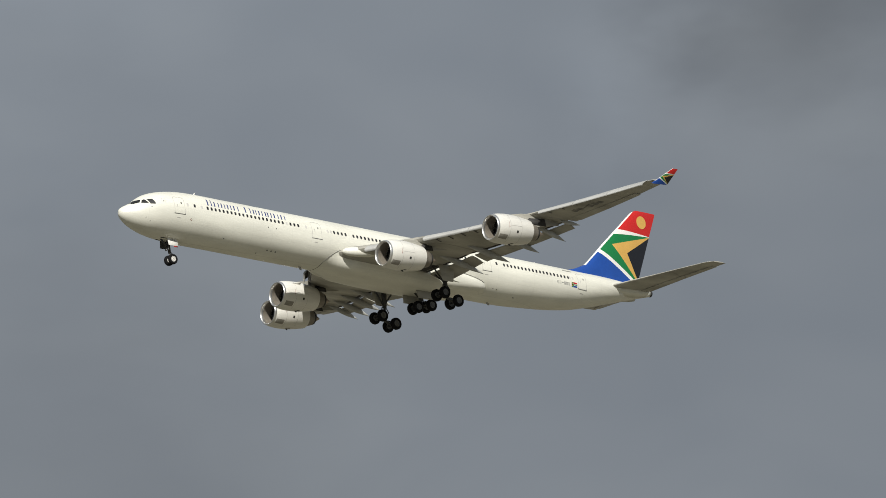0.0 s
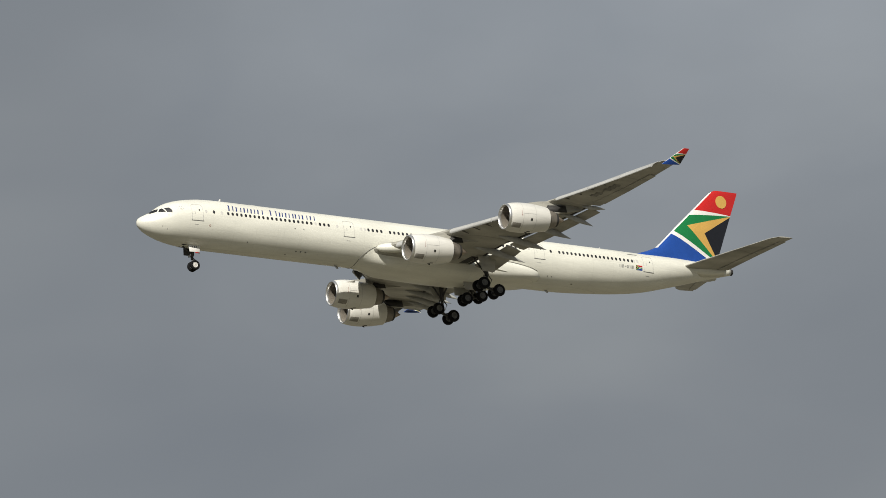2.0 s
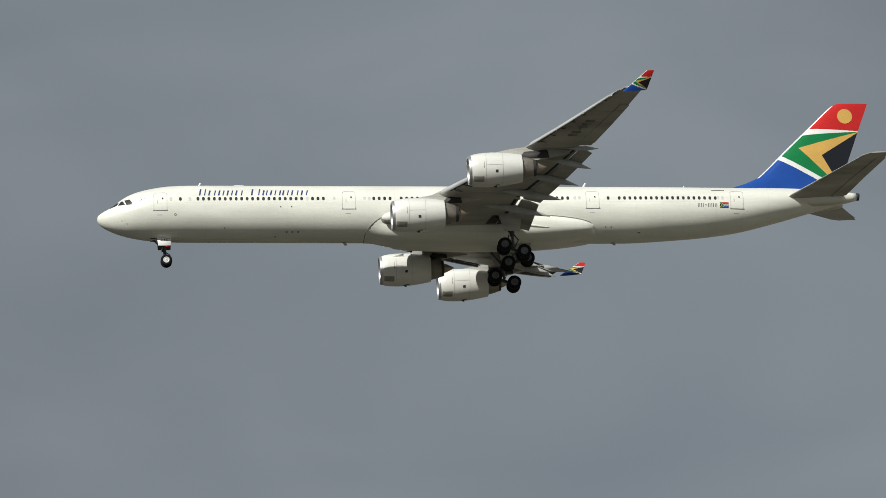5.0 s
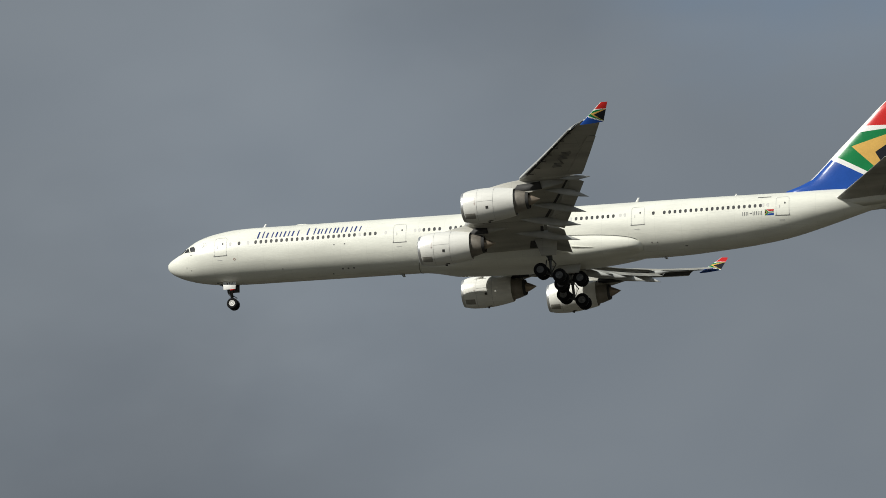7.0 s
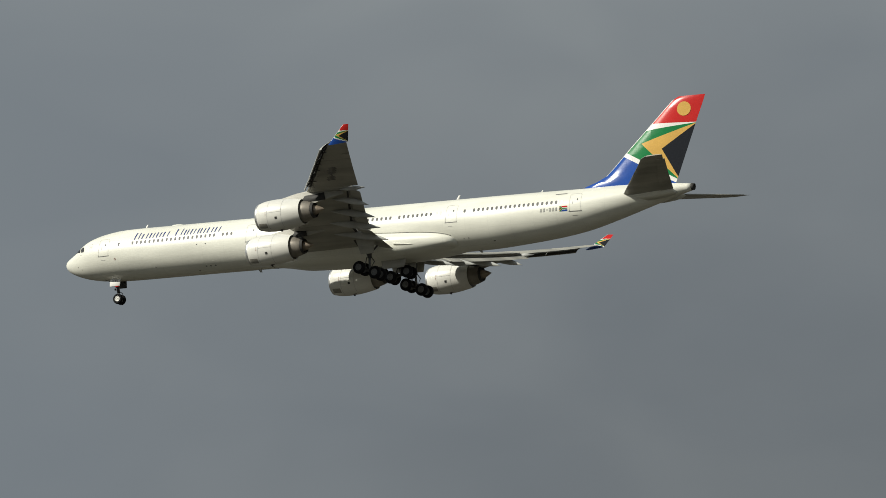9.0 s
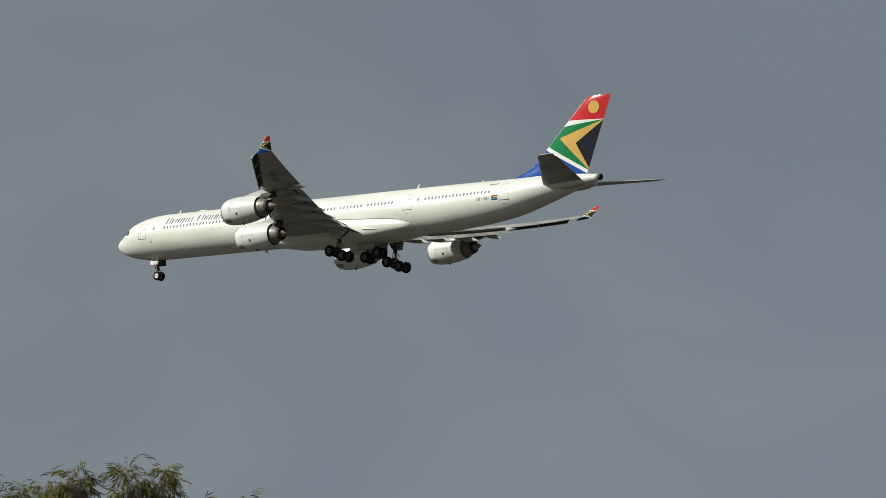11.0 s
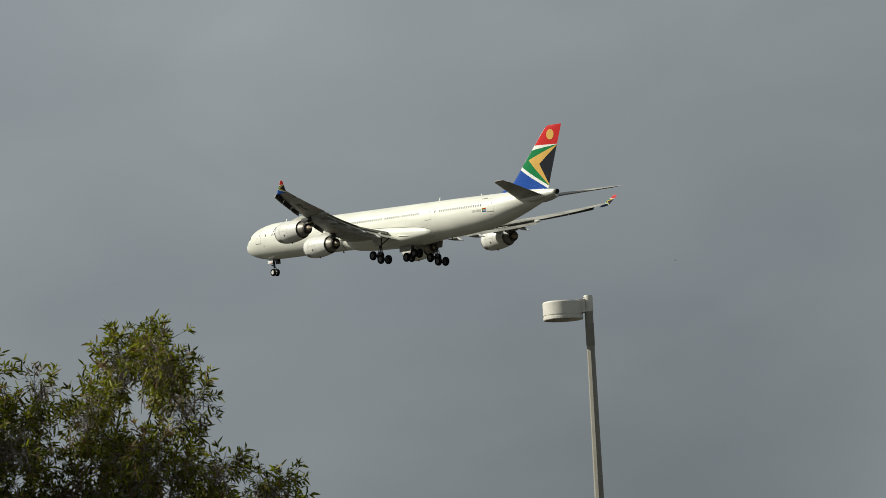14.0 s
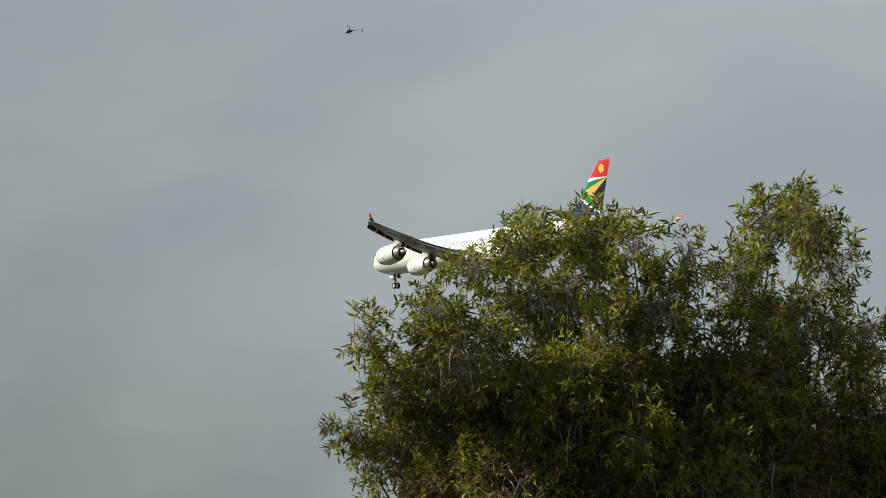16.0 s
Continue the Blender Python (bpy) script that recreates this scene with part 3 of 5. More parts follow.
def foil(chord, thick, n=11, cut=1.0):
    """Upper then lower outline of a section, x from 0 to cut."""
    up, lo = [], []
    for i in range(n):
        t = (1 - math.cos(math.pi * i / (n - 1))) / 2 * cut
        yt = 5 * thick * (0.2969 * math.sqrt(t) - 0.126 * t - 0.3516 * t * t + 0.2843 * t**3 - 0.1015 * t**4)
        camber = 0.02 * math.sin(math.pi * min(1, t))
        up.append((t * chord, (camber + yt) * chord))
        lo.append((t * chord, (camber - yt * 0.95) * chord))
    return up[::-1] + lo[1:]


def ring_at(y, side, x0, z0, chord, thick, twist, cut=1.0):
    c, s = math.cos(radians(twist)), math.sin(radians(twist))
    return [(x0 + u * c + w * s, side * y, z0 - u * s + w * c) for u, w in foil(chord, thick, cut=cut)]


def wing(side):
    ys = [1.5, 2.8, 4.5, 6.5, 8, 9.5, 11, 13, 15, 17, 19, 20.3]
    rings = []
    for y in ys:
        c = trail(y) - lead(y)
        rings.append(ring_at(y, side, lead(y), rise(y) + 0.30, c, 0.135 - 0.0016 * y, 3.4 - 0.09 * y, 0.80))
    root = part("wing", loft(rings), GREY, airliner, "swept grey wing with flaps and slats extended")
    sharp_edges(root, 40)
    rings = []
    for y in [20.3, 22, 24, 26, 28, 29.5, 30.6]:
        c = trail(y) - lead(y)
        rings.append(ring_at(y, side, lead(y), rise(y) + 0.30, c, 0.10, 1.6 - 0.04 * y, 1.0))
    outer = part("outer_wing", loft(rings), GREY, root)
    sharp_edges(outer, 40)
    # slats stand off the leading edge, in stretches between the pylons
    nose = lathe([(0, 0.03), (0.12, 0.22), (0.4, 0.38), (0.9, 0.50), (1.9, 0.56), (3.0, 0.52), (4.2, 0.34), (5.2, 0.05)], (27.8, side * 3.1, -1.70), (1, side * 0.5, -0.02), 20)
    part("root_fillet", nose, WHITE, root, "rounded white leading-edge root fillet")
    def on_slat(y, u, w):
        """A point of a slat's section; towards the tip its nose reaches further forward and down."""
        c, f, out = 0.60 + 0.07 * (trail(y) - lead(y)), (0.12 - u) / 0.65, max(0.0, y - 20.0)
        nose_x = 27.9 + 0.742 * (y - 2.8) - 0.035 * out
        return (lead(y) * (1 - f) + nose_x * f + u * c, side * y, rise(y) + 0.30 + w * c - 0.04 * out * f)

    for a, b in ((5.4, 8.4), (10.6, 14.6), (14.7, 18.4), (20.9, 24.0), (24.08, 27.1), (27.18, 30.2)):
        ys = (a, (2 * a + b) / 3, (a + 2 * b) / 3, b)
        pts = [(-0.40, -0.42), (-0.50, -0.36), (-0.53, -0.26), (-0.47, -0.14), (-0.34, -0.02), (-0.14, 0.09), (0.12, 0.175), (0.12, 0.155), (-0.10, 0.05), (-0.26, -0.08), (-0.35, -0.22), (-0.37, -0.36)]
        slat = part("slat", loft([[on_slat(y, u, w) for u, w in pts] for y in ys]), PALE, root, "pale extended leading-edge slat")
        sharp_edges(slat, 40)
        # dark lining added as painted shade inside the hollow back
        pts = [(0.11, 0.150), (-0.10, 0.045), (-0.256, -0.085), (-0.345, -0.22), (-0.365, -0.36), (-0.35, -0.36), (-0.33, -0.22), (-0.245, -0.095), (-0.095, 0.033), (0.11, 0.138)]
        part("slat_shade", loft([[on_slat(y, u, w) for u, w in pts] for y in ys]), SOOTSHADE, slat, "dark lining for the shade in the hollow slat back")
    # flaps hang below and behind the trailing edge
    for a, b, name, shut in ((3.3, 9.3, "inboard_flap", 0.832), (9.7, 20.0, "outboard_flap", 0.885)):
        rings = []
        for k in range(5):
            y = a + (b - a) * k / 4
            c = trail(y) - lead(y)
            fc = 0.15 * c + 0.45
            rings.append(ring_at(y, side, lead(y) + 0.835 * c, rise(y) + 0.30 - 0.8 * c * math.sin(radians(3.4 - 0.09 * y)) - 0.21, fc - 0.013 * c, 0.12, 17))
        sharp_edges(part(name, loft(rings), GREY, root, "grey trailing-edge flap lowered"), 40)
        rings = []
        for k in range(3):
            y = a + (b - a) * k / 2
            c = trail(y) - lead(y)
            z = rise(y) + 0.42 - 0.8 * c * math.sin(radians(3.4 - 0.09 * y))
            rings.append([(lead(y) + 0.70 * c, side * y, z + 0.12), (lead(y) + shut * c, side * y, z + 0.02), (lead(y) + shut * c, side * y, z - 0.01), (lead(y) + 0.70 * c, side * y, z + 0.05)])
        sharp_edges(part("spoiler", loft(rings), GREY, root), 40)
    rings = []
    for y in (20.9, 24.3, 27.8):
        c = trail(y) - lead(y)
        z = rise(y) + 0.28
        rings.append([(lead(y) + 0.74 * c, side * y, z - 0.055), (lead(y) + 1.005 * c, side * y, z - 0.10), (lead(y) + 1.005 * c, side * y, z - 0.12), (lead(y) + 0.74 * c, side * y, z - 0.13)])
    sharp_edges(part("aileron", loft(rings), GREY, root), 40)
    # painted shade: dark strips ahead of flaps, behind slats and at the wheel well
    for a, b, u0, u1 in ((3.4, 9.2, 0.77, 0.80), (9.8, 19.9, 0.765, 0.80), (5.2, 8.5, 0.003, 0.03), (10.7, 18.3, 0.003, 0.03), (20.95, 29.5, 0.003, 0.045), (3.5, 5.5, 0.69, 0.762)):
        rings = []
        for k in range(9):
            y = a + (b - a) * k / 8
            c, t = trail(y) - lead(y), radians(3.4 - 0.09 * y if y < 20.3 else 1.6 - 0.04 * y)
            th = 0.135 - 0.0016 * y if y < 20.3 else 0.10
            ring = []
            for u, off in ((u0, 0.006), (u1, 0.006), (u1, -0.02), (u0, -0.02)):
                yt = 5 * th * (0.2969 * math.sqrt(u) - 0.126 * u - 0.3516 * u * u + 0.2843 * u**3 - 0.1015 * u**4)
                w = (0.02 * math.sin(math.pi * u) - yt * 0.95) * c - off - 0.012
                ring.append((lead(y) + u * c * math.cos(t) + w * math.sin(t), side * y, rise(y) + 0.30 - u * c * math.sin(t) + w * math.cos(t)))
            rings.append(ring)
        part("slot_shade", loft(rings), SOOTSHADE, root, "dark strip under the wing painted for shade", smooth=False)
    # slat tracks cross the slot
    for k in range(13):
        y = 11.2 + 1.15 * k if k < 6 else 21.4 + 1.2 * (k - 6)
        c, x, z = trail(y) - lead(y), lead(y), rise(y) + 0.30
        part("slat_track", slab([(x - 0.32, side * (y - 0.05), z - 0.16), (x + 0.11 * c, side * (y - 0.05), z - 0.06 * c), (x + 0.11 * c, side * (y + 0.05), z - 0.06 * c), (x - 0.32, side * (y + 0.05), z - 0.16)], 0.05), STEEL, root)
    # canoe fairings over the flap tracks
    for y, tx, tz, size in ((7.8, 43.9, -3.05, 1.0), (11.3, 44.75, -2.45, 1.0), (14.85, 46.0, -2.1, 0.92), (18.2, 46.95, -1.5, 0.8)):
        c = trail(y) - lead(y)
        x0, z0 = lead(y) + 0.50 * c, rise(y) - 0.15
        xm, zm = lead(y) + 0.86 * c, rise(y) - 0.5 * size - 0.05
        rings = []
        for s, w, h in ((0, 0.03, 0.03), (0.12, 0.14, 0.2), (0.3, 0.21, 0.34), (0.48, 0.23, 0.42), (0.62, 0.21, 0.40), (0.78, 0.15, 0.27), (0.9, 0.08, 0.13), (1, 0.015, 0.02)):
            px = (1 - s) ** 2 * x0 + 2 * s * (1 - s) * xm + s * s * tx
            pz = (1 - s) ** 2 * z0 + 2 * s * (1 - s) * zm + s * s * tz
            rings.append([(px, side * y + w * size * math.cos(k * math.pi / 6), pz + h * size * math.sin(k * math.pi / 6)) for k in range(12)])
        part("flap_track_fairing", loft(rings), TRACK, root, "pointed grey flap track fairing")
    rings = []
    for s, w, h in ((0, 0.03, 0.03), (0.3, 0.2, 0.22), (0.6, 0.2, 0.24), (1, 0.03, 0.04)):
        x = 44.6 + 2.85 * s
        rings.append([(x, side * 20.1 + w * math.cos(k * math.pi / 6), rise(20.1) + 0.0 + h * math.sin(k * math.pi / 6)) for k in range(12)])
    part("flap_track_fairing", loft(rings), TRACK, root)
    # registration under the port wing as plain bars
    if side < 0:
        for k in range(6):
            y = 22.3 + 0.50 * k
            xm = lead(y) + 0.47 * (trail(y) - lead(y))
            h = 0.10 if k == 2 else 0.45
            for dy in (0.0, 0.24):
                quad = []
                for dx, yy in ((-h, y + dy), (h, y + dy), (h, y + dy + 0.12), (-h, y + dy + 0.12)):
                    c, t = trail(yy) - lead(yy), radians(1.6 - 0.04 * yy)
                    u = (xm + dx - lead(yy)) / c
                    w = (0.02 * math.sin(math.pi * u) - 0.475 * (0.2969 * math.sqrt(u) - 0.126 * u - 0.3516 * u * u + 0.2843 * u**3 - 0.1015 * u**4)) * c - 0.012
                    quad.append((xm + dx, -yy, rise(yy) + 0.30 - u * c * math.sin(t) + w))
                part("wing_letter_bar", slab(quad, 0.012), WINGINK, root, "dark bar of underwing lettering")
    return root


LIVERY = {"red": ((70.97, 8.30), (75.76, 8.12)), "top": ((70.31, 7.63), (75.79, 8.06)), "star_top": ((69.76, 6.27), (75.74, 8.00)), "apex_top": ((72.07, 5.54), (75.79, 7.95)),
          "star_low": ((69.76, 6.27), (73.76, 2.32)), "apex_low": ((72.07, 5.54), (73.90, 2.30)), "low": ((68.19, 5.36), (73.74, 2.22)), "blue": ((67.80, 5.02), (73.34, 1.98)),
          "edge": ((65.84, 3.30), (73.69, 11.0))}


# on the winglets the black field reaches further forward
WINGLET_LIVERY = {**LIVERY, "apex_top": ((70.3, 5.85), (75.75, 7.85)), "apex_low": ((70.3, 5.85), (73.70, 2.34)), "star_top": ((69.0, 6.35), (75.70, 8.00)), "star_low": ((69.0, 6.35), (73.65, 2.30))}


def above(key, x, z, lines):
    (x0, z0), (x1, z1) = lines[key]
    return (x1 - x0) * (z - z0) - (z1 - z0) * (x - x0) > 0


def livery_colour(x, z, lines):
    """Which colour field a point of the tail's side lies in: an index into TAIL_PAINTS."""
    if above("edge", x, z, lines) and z > 3.3:
        return 3
    if above("red", x, z, lines):
        return 0
    if above("top", x, z, lines):
        return 3
    if not above("blue", x, z, lines):
        return 1
    if not above("low", x, z, lines):
        return 3
    if not above("apex_top", x, z, lines) and above("apex_low", x, z, lines):
        return 5
    if not above("star_top", x, z, lines) and above("star_low", x, z, lines):
        return 4
    return 2


TAIL_PAINTS = [RED, BLUE, GREEN, FINWHITE, GOLD, BLACK]


def paint_fields(bm, place, back, lines=LIVERY):
    """Cuts a skin along the colour lines and gives each face its colour. place: tail drawing to space; back: space to the tail drawing."""
    for a, b in lines.values():
        p, q, r = place(*a, -1), place(*b, -1), place(*a, 1)
        n = (q - p).cross(r - p)
        bmesh.ops.bisect_plane(bm, geom=bm.verts[:] + bm.edges[:] + bm.faces[:], plane_co=p, plane_no=n.normalized(), dist=1e-5)
    for f in bm.faces:
        f.material_index = livery_colour(*back(f.calc_center_median()), lines)


def tail_fin():
    # height, leading edge, trailing edge, half thickness
    rows = [(1.7, 62.6, 73.5, 0.62), (2.28, 63.1, 73.74, 0.60), (2.7, 64.4, 73.90, 0.56), (3.21, 65.52, 74.08, 0.52), (6.0, 68.36, 75.10, 0.42), (9.0, 71.47, 76.20, 0.30), (10.6, 73.12, 76.8, 0.22), (11.0, 73.85, 76.92, 0.10)]
    rings = []
    zs = [1.7, 2.0, 2.28, 2.5, 2.7, 2.95, 3.21, 3.8, 4.5, 5.2, 6, 7, 8, 9, 9.8, 10.6, 10.85, 11.0]
    for z in zs:
        a, b, t = mixed(rows, z) if z > 3.2 else [np.interp(z, [r[0] for r in rows], [r[k] for r in rows]) for k in (1, 2, 3)]
        prof = foil(b - a, 2 * t / (b - a), 10)
        rings.append([(a + u, w - 0.02 * (b - a) * math.sin(math.pi * min(1, u / (b - a))), z) for u, w in prof])
    bm = loft(rings)
    bmesh.ops.recalc_face_normals(bm, faces=bm.faces)
    paint_fields(bm, lambda x, z, s: Vector((x, s, z)), lambda c: (c.x, c.z))
    fin = part("tail_fin", bm, TAIL_PAINTS, airliner, "tail fin in red, white, green, gold, black and blue fields")
    sharp_edges(fin, 50)
    for side in (-1, 1):
        bm = bmesh.new()
        vs = [bm.verts.new((74.58 + 0.76 * math.cos(k * math.pi / 14), side * 0.31, 9.62 + 0.76 * math.sin(k * math.pi / 14))) for k in range(28)]
        c = [bm.verts.new((74.58 + 0.74 * math.cos(k * math.pi / 14), side * 0.10, 9.62 + 0.74 * math.sin(k * math.pi / 14))) for k in range(28)]
        for v in vs:
            v.co.y = side * (0.228 - 0.075 * (v.co.x - 74.4))
        bm.faces.new(vs)
        for k in range(28):
            bm.faces.new((vs[k], vs[(k + 1) % 28], c[(k + 1) % 28], c[k]))
        part("sun_disc", bm, GOLD, fin, "golden disc on the red field", smooth=False)


def winglet(side):
    le0, te0, le1, te1 = Vector((48.75, 30.6, 2.23)), Vector((51.0, 30.6, 2.36)), Vector((50.95, 31.66, 3.95)), Vector((51.63, 31.76, 3.93))
    out = (le1 - le0).cross(te0 - le0).normalized()
    rings = []
    for k in range(49):
        s = k / 48
        a, b = le0.lerp(le1, s), te0.lerp(te1, s)
        c = b - a
        prof = foil(c.length, 0.09 - 0.02 * s, 33)
        ring = []
        for u, w in prof:
            p = a + c.normalized() * u + out * (w - 0.02 * c.length * math.sin(math.pi * min(1, u / c.length)))
            ring.append((p.x, side * p.y, p.z))
        rings.append(ring)
    bm = loft(rings)
    # the tail's drawing, squeezed between the winglet's four corners
    f0, f1, g0, g1 = Vector((64.3, 1.8)), Vector((73.6, 1.8)), Vector((73.5, 11.0)), Vector((76.9, 11.0))

    def back(c):
        c = Vector((c.x, side * c.y, c.z))
        c = c - out * (c - le0).dot(out)
        u, v = 0.5, 0.5
        for _ in range(6):
            low, high = le0.z + (te0.z - le0.z) * u, le1.z + (te1.z - le1.z) * u
            v = (c.z - low) / (high - low)
            e, t = le0.lerp(le1, v), te0.lerp(te1, v)
            u = (c.x - e.x) / (t.x - e.x)
        a, b = f0.lerp(g0, v), f1.lerp(g1, v)
        return a.x + (b.x - a.x) * u, 1.8 + 9.2 * v

    bmesh.ops.recalc_face_normals(bm, faces=bm.faces)
    for f in bm.faces:
        f.material_index = livery_colour(*back(f.calc_center_median()), WINGLET_LIVERY)
    w = part("winglet", bm, TAIL_PAINTS, airliner, "small upswept winglet painted like the tail")
    sharp_edges(w, 50)


def tailplane(side):
    rings = []
    for y, a, b, z, t in ((0.3, 67.3, 73.5, 0.62, 0.11), (1.56, 68.19, 73.9, 0.78, 0.11), (5, 70.55, 75.0, 1.32, 0.10), (8.5, 72.95, 76.15, 1.87, 0.10), (10.7, 74.40, 76.85, 2.20, 0.09), (11.35, 75.2, 77.1, 2.29, 0.06)):
        rings.append(ring_at(y, side, a, z, b - a, t, -1.0))
    t = part("tailplane", loft(rings), GREY, airliner, "swept grey tailplane")
    sharp_edges(t, 40)
    rings = []
    for y, x0, x1, z in ((1.8, 72.6, 74.05, 0.84), (6, 74.15, 75.4, 1.5), (10.2, 75.95, 76.85, 2.14)):
        rings.append([(x0, side * y, z + 0.09), (x1, side * y, z + 0.05), (x1, side * y, z + 0.02), (x0, side * y, z - 0.10)])
    sharp_edges(part("elevator", loft(rings), GREY, t), 40)
    rings = []
    for y, a, b, z, w in ((1.0, 67.0, 74.2, 0.62, 0.62), (1.75, 68.0, 73.9, 0.80, 0.42)):
        rings.append([(a + (b - a) * (1 - math.cos(k * math.pi / 8)) / 2, side * y, z + w * math.sin(math.pi * k / 8)) for k in range(9)] +
                     [(b - (b - a) * (1 - math.cos(k * math.pi / 8)) / 2, side * y, z - w * math.sin(math.pi * k / 8)) for k in range(1, 8)])
    part("tailplane_fillet", loft(rings), WHITE, t)


def engine(side, y, x0, z0, pitch):
    """A long turbofan pod with its lip, fan, cold and hot nozzles, plug and pylon."""
    start, way = Vector((x0, side * y, z0)), Vector((1, 0, pitch)).normalized()
    prof = [(0.28, 1.44), (0.6, 1.54), (1.0, 1.60), (1.6, 1.645), (2.3, 1.655), (3.0, 1.62), (3.7, 1.55), (4.4, 1.45), (5.0, 1.35), (5.15, 1.32), (5.14, 1.28), (4.6, 1.26), (4.0, 1.26)]
    pod = part("engine", lathe(prof, start, way, 48), NACELLE, airliner, "white turbofan pod under the wing")
    sharp_edges(pod, 45)
    lip = lathe([(0.34, 1.203), (0.16, 1.225), (0.04, 1.28), (0.0, 1.335), (0.04, 1.385), (0.14, 1.425), (0.28, 1.446)], start, way, 48)
    part("inlet_lip", lip, LIP, pod, "polished metal inlet ring")
    part("inlet_duct", lathe([(0.33, 1.205), (0.5, 1.20), (0.88, 1.222), (1.2, 1.24), (1.5, 1.25)], start, way, 40), LINER, pod)
    hub = start + way * 1.45
    part("spinner", lathe([(-0.62, 0.01), (-0.45, 0.14), (-0.2, 0.29), (0.05, 0.38)], hub, way, 20), FANMETAL, pod, "dark pointed fan spinner")
    bm = bmesh.new()
    n = 26
    for k in range(n):
        a, b = 2 * math.pi * k / n, 2 * math.pi * (k + 1.25) / n
        q = [hub + Vector((0, math.cos(a) * 0.34, math.sin(a) * 0.34)), hub + Vector((0.04, math.cos(a + 0.1) * 1.24, math.sin(a + 0.1) * 1.24)),
             hub + Vector((0.30, math.cos(b + 0.1) * 1.24, math.sin(b + 0.1) * 1.24)), hub + Vector((0.24, math.cos(b) * 0.34, math.sin(b) * 0.34))]
        bm.faces.new([bm.verts.new(p) for p in q])
    part("fan", bm, FANMETAL, pod, "ring of dark fan blades", smooth=False)
    part("core_bulkhead", lathe([(1.85, 0.02), (1.86, 1.25)], start, way, 32), SOOTSHADE, pod)
    part("bypass_bulkhead", lathe([(4.05, 0.5), (4.06, 1.27)], start, way, 32), SOOTSHADE, pod)
    sharp_edges(part("core_cowl", lathe([(4.0, 1.05), (4.8, 1.13), (5.2, 1.11), (5.6, 1.04), (6.0, 0.93), (6.22, 0.86), (6.24, 0.82), (6.15, 0.6)], start, way, 40), TITAN, pod, "bare heat-tinted metal core cowl"), 45)
    sharp_edges(part("nozzle_ring", lathe([(6.10, 0.85), (6.30, 0.835), (6.50, 0.77), (6.51, 0.73), (6.45, 0.70), (6.2, 0.70)], start, way, 40), SOOTSHADE, pod, "sooty nozzle rim"), 45)
    part("nozzle_bulkhead", lathe([(6.25, 0.2), (6.26, 0.72)], start, way, 28), SOOTSHADE, pod)
    part("exhaust_plug", lathe([(6.2, 0.52), (6.5, 0.50), (6.8, 0.41), (7.15, 0.24), (7.45, 0.08), (7.55, 0.02)], start, way, 28), NICKEL, pod, "pale pointed exhaust cone")

    def on_pod(s, deg, proud):
        r = np.interp(s, [p[0] for p in prof[:10]], [p[1] for p in prof[:10]]) + proud
        a = radians(deg)
        return start + way * s + Vector((0, -math.cos(a) * r, math.sin(a) * r))

    def pod_patch(name, cells, m):
        bm = bmesh.new()
        for s0, s1, d0, d1 in cells:
            k = max(1, int(abs(d1 - d0) / 4))
            for i in range(k):
                u, v = d0 + (d1 - d0) * i / k, d0 + (d1 - d0) * (i + 1) / k
                m_ = max(1, int((s1 - s0) / 0.12))
                for j in range(m_):
                    p, q = s0 + (s1 - s0) * j / m_, s0 + (s1 - s0) * (j + 1) / m_
                    bm.faces.new([bm.verts.new(on_pod(s, d, 0.015)) for s, d in ((p, u), (q, u), (q, v), (p, v))])
        part(name, bm, m, pod)

    pod_patch("cowl_vent", [(2.52, 2.78, -26, -17)], SOOTSHADE)
    pod_patch("cowl_joint", [(1.62, 1.645, -80, 80), (3.22, 3.245, -80, 80), (1.65, 3.2, 0, 0.8)], FAINT)
    pod_patch("warning_stripe", [(1.43, 1.455, -10, 14), (1.38, 1.52, -6, -5.2)], STENCIL)
    # grey patch low on the front of the cowl
    pod_patch("grey_panel", [(0.45, 1.45, -60, -38)], PANELGREY)
    pod_patch("drain_mast", [(2.6, 3.0, -84, -78)], SOOTSHADE)
    bm = slab([on_pod(2.4, -88, 0.0), on_pod(2.7, -88, 0.0), on_pod(2.75, -88, 0.16), on_pod(2.6, -88, 0.16)], 0.05)
    part("drain_mast", bm, SOOTSHADE, pod)
    # strake on the shoulder
    if y < 12:
        lean = 40 if side > 0 else 140
        part("strake", slab([on_pod(1.3, lean, -0.02), on_pod(2.4, lean, -0.02), on_pod(2.4, lean, 0.30), on_pod(2.0, lean, 0.30)], 0.04), NACELLE, pod)
    # pylon from the top of the pod to under the wing
    zt, xl = rise(y) + 0.28, lead(y)
    rings = []
    for x, low, top, w in ((x0 + 1.9, z0 + 1.50, z0 + 1.66, 0.05), (x0 + 3.0, z0 + 1.2, z0 + 1.86, 0.22), (x0 + 4.2, z0 + 1.1, (z0 + 2.0 + zt) / 2, 0.27), (xl + 0.1, z0 + 1.05, zt + 0.05, 0.27),
                           (xl + 1.2, z0 + 1.0, zt + 0.15, 0.26), (xl + 2.6, z0 + 1.35, zt - 0.1, 0.22), (xl + 4.4, zt - 0.55, zt - 0.3, 0.08)):
        rings.append([(x, side * y - w, low), (x, side * y + w, low), (x, side * y + w, (low + top) / 2), (x, side * y + w * 0.7, top), (x, side * y - w * 0.7, top), (x, side * y - w, (low + top) / 2)])
    sharp_edges(part("pylon", loft(rings), GREY, pod, "grey engine pylon"), 35)
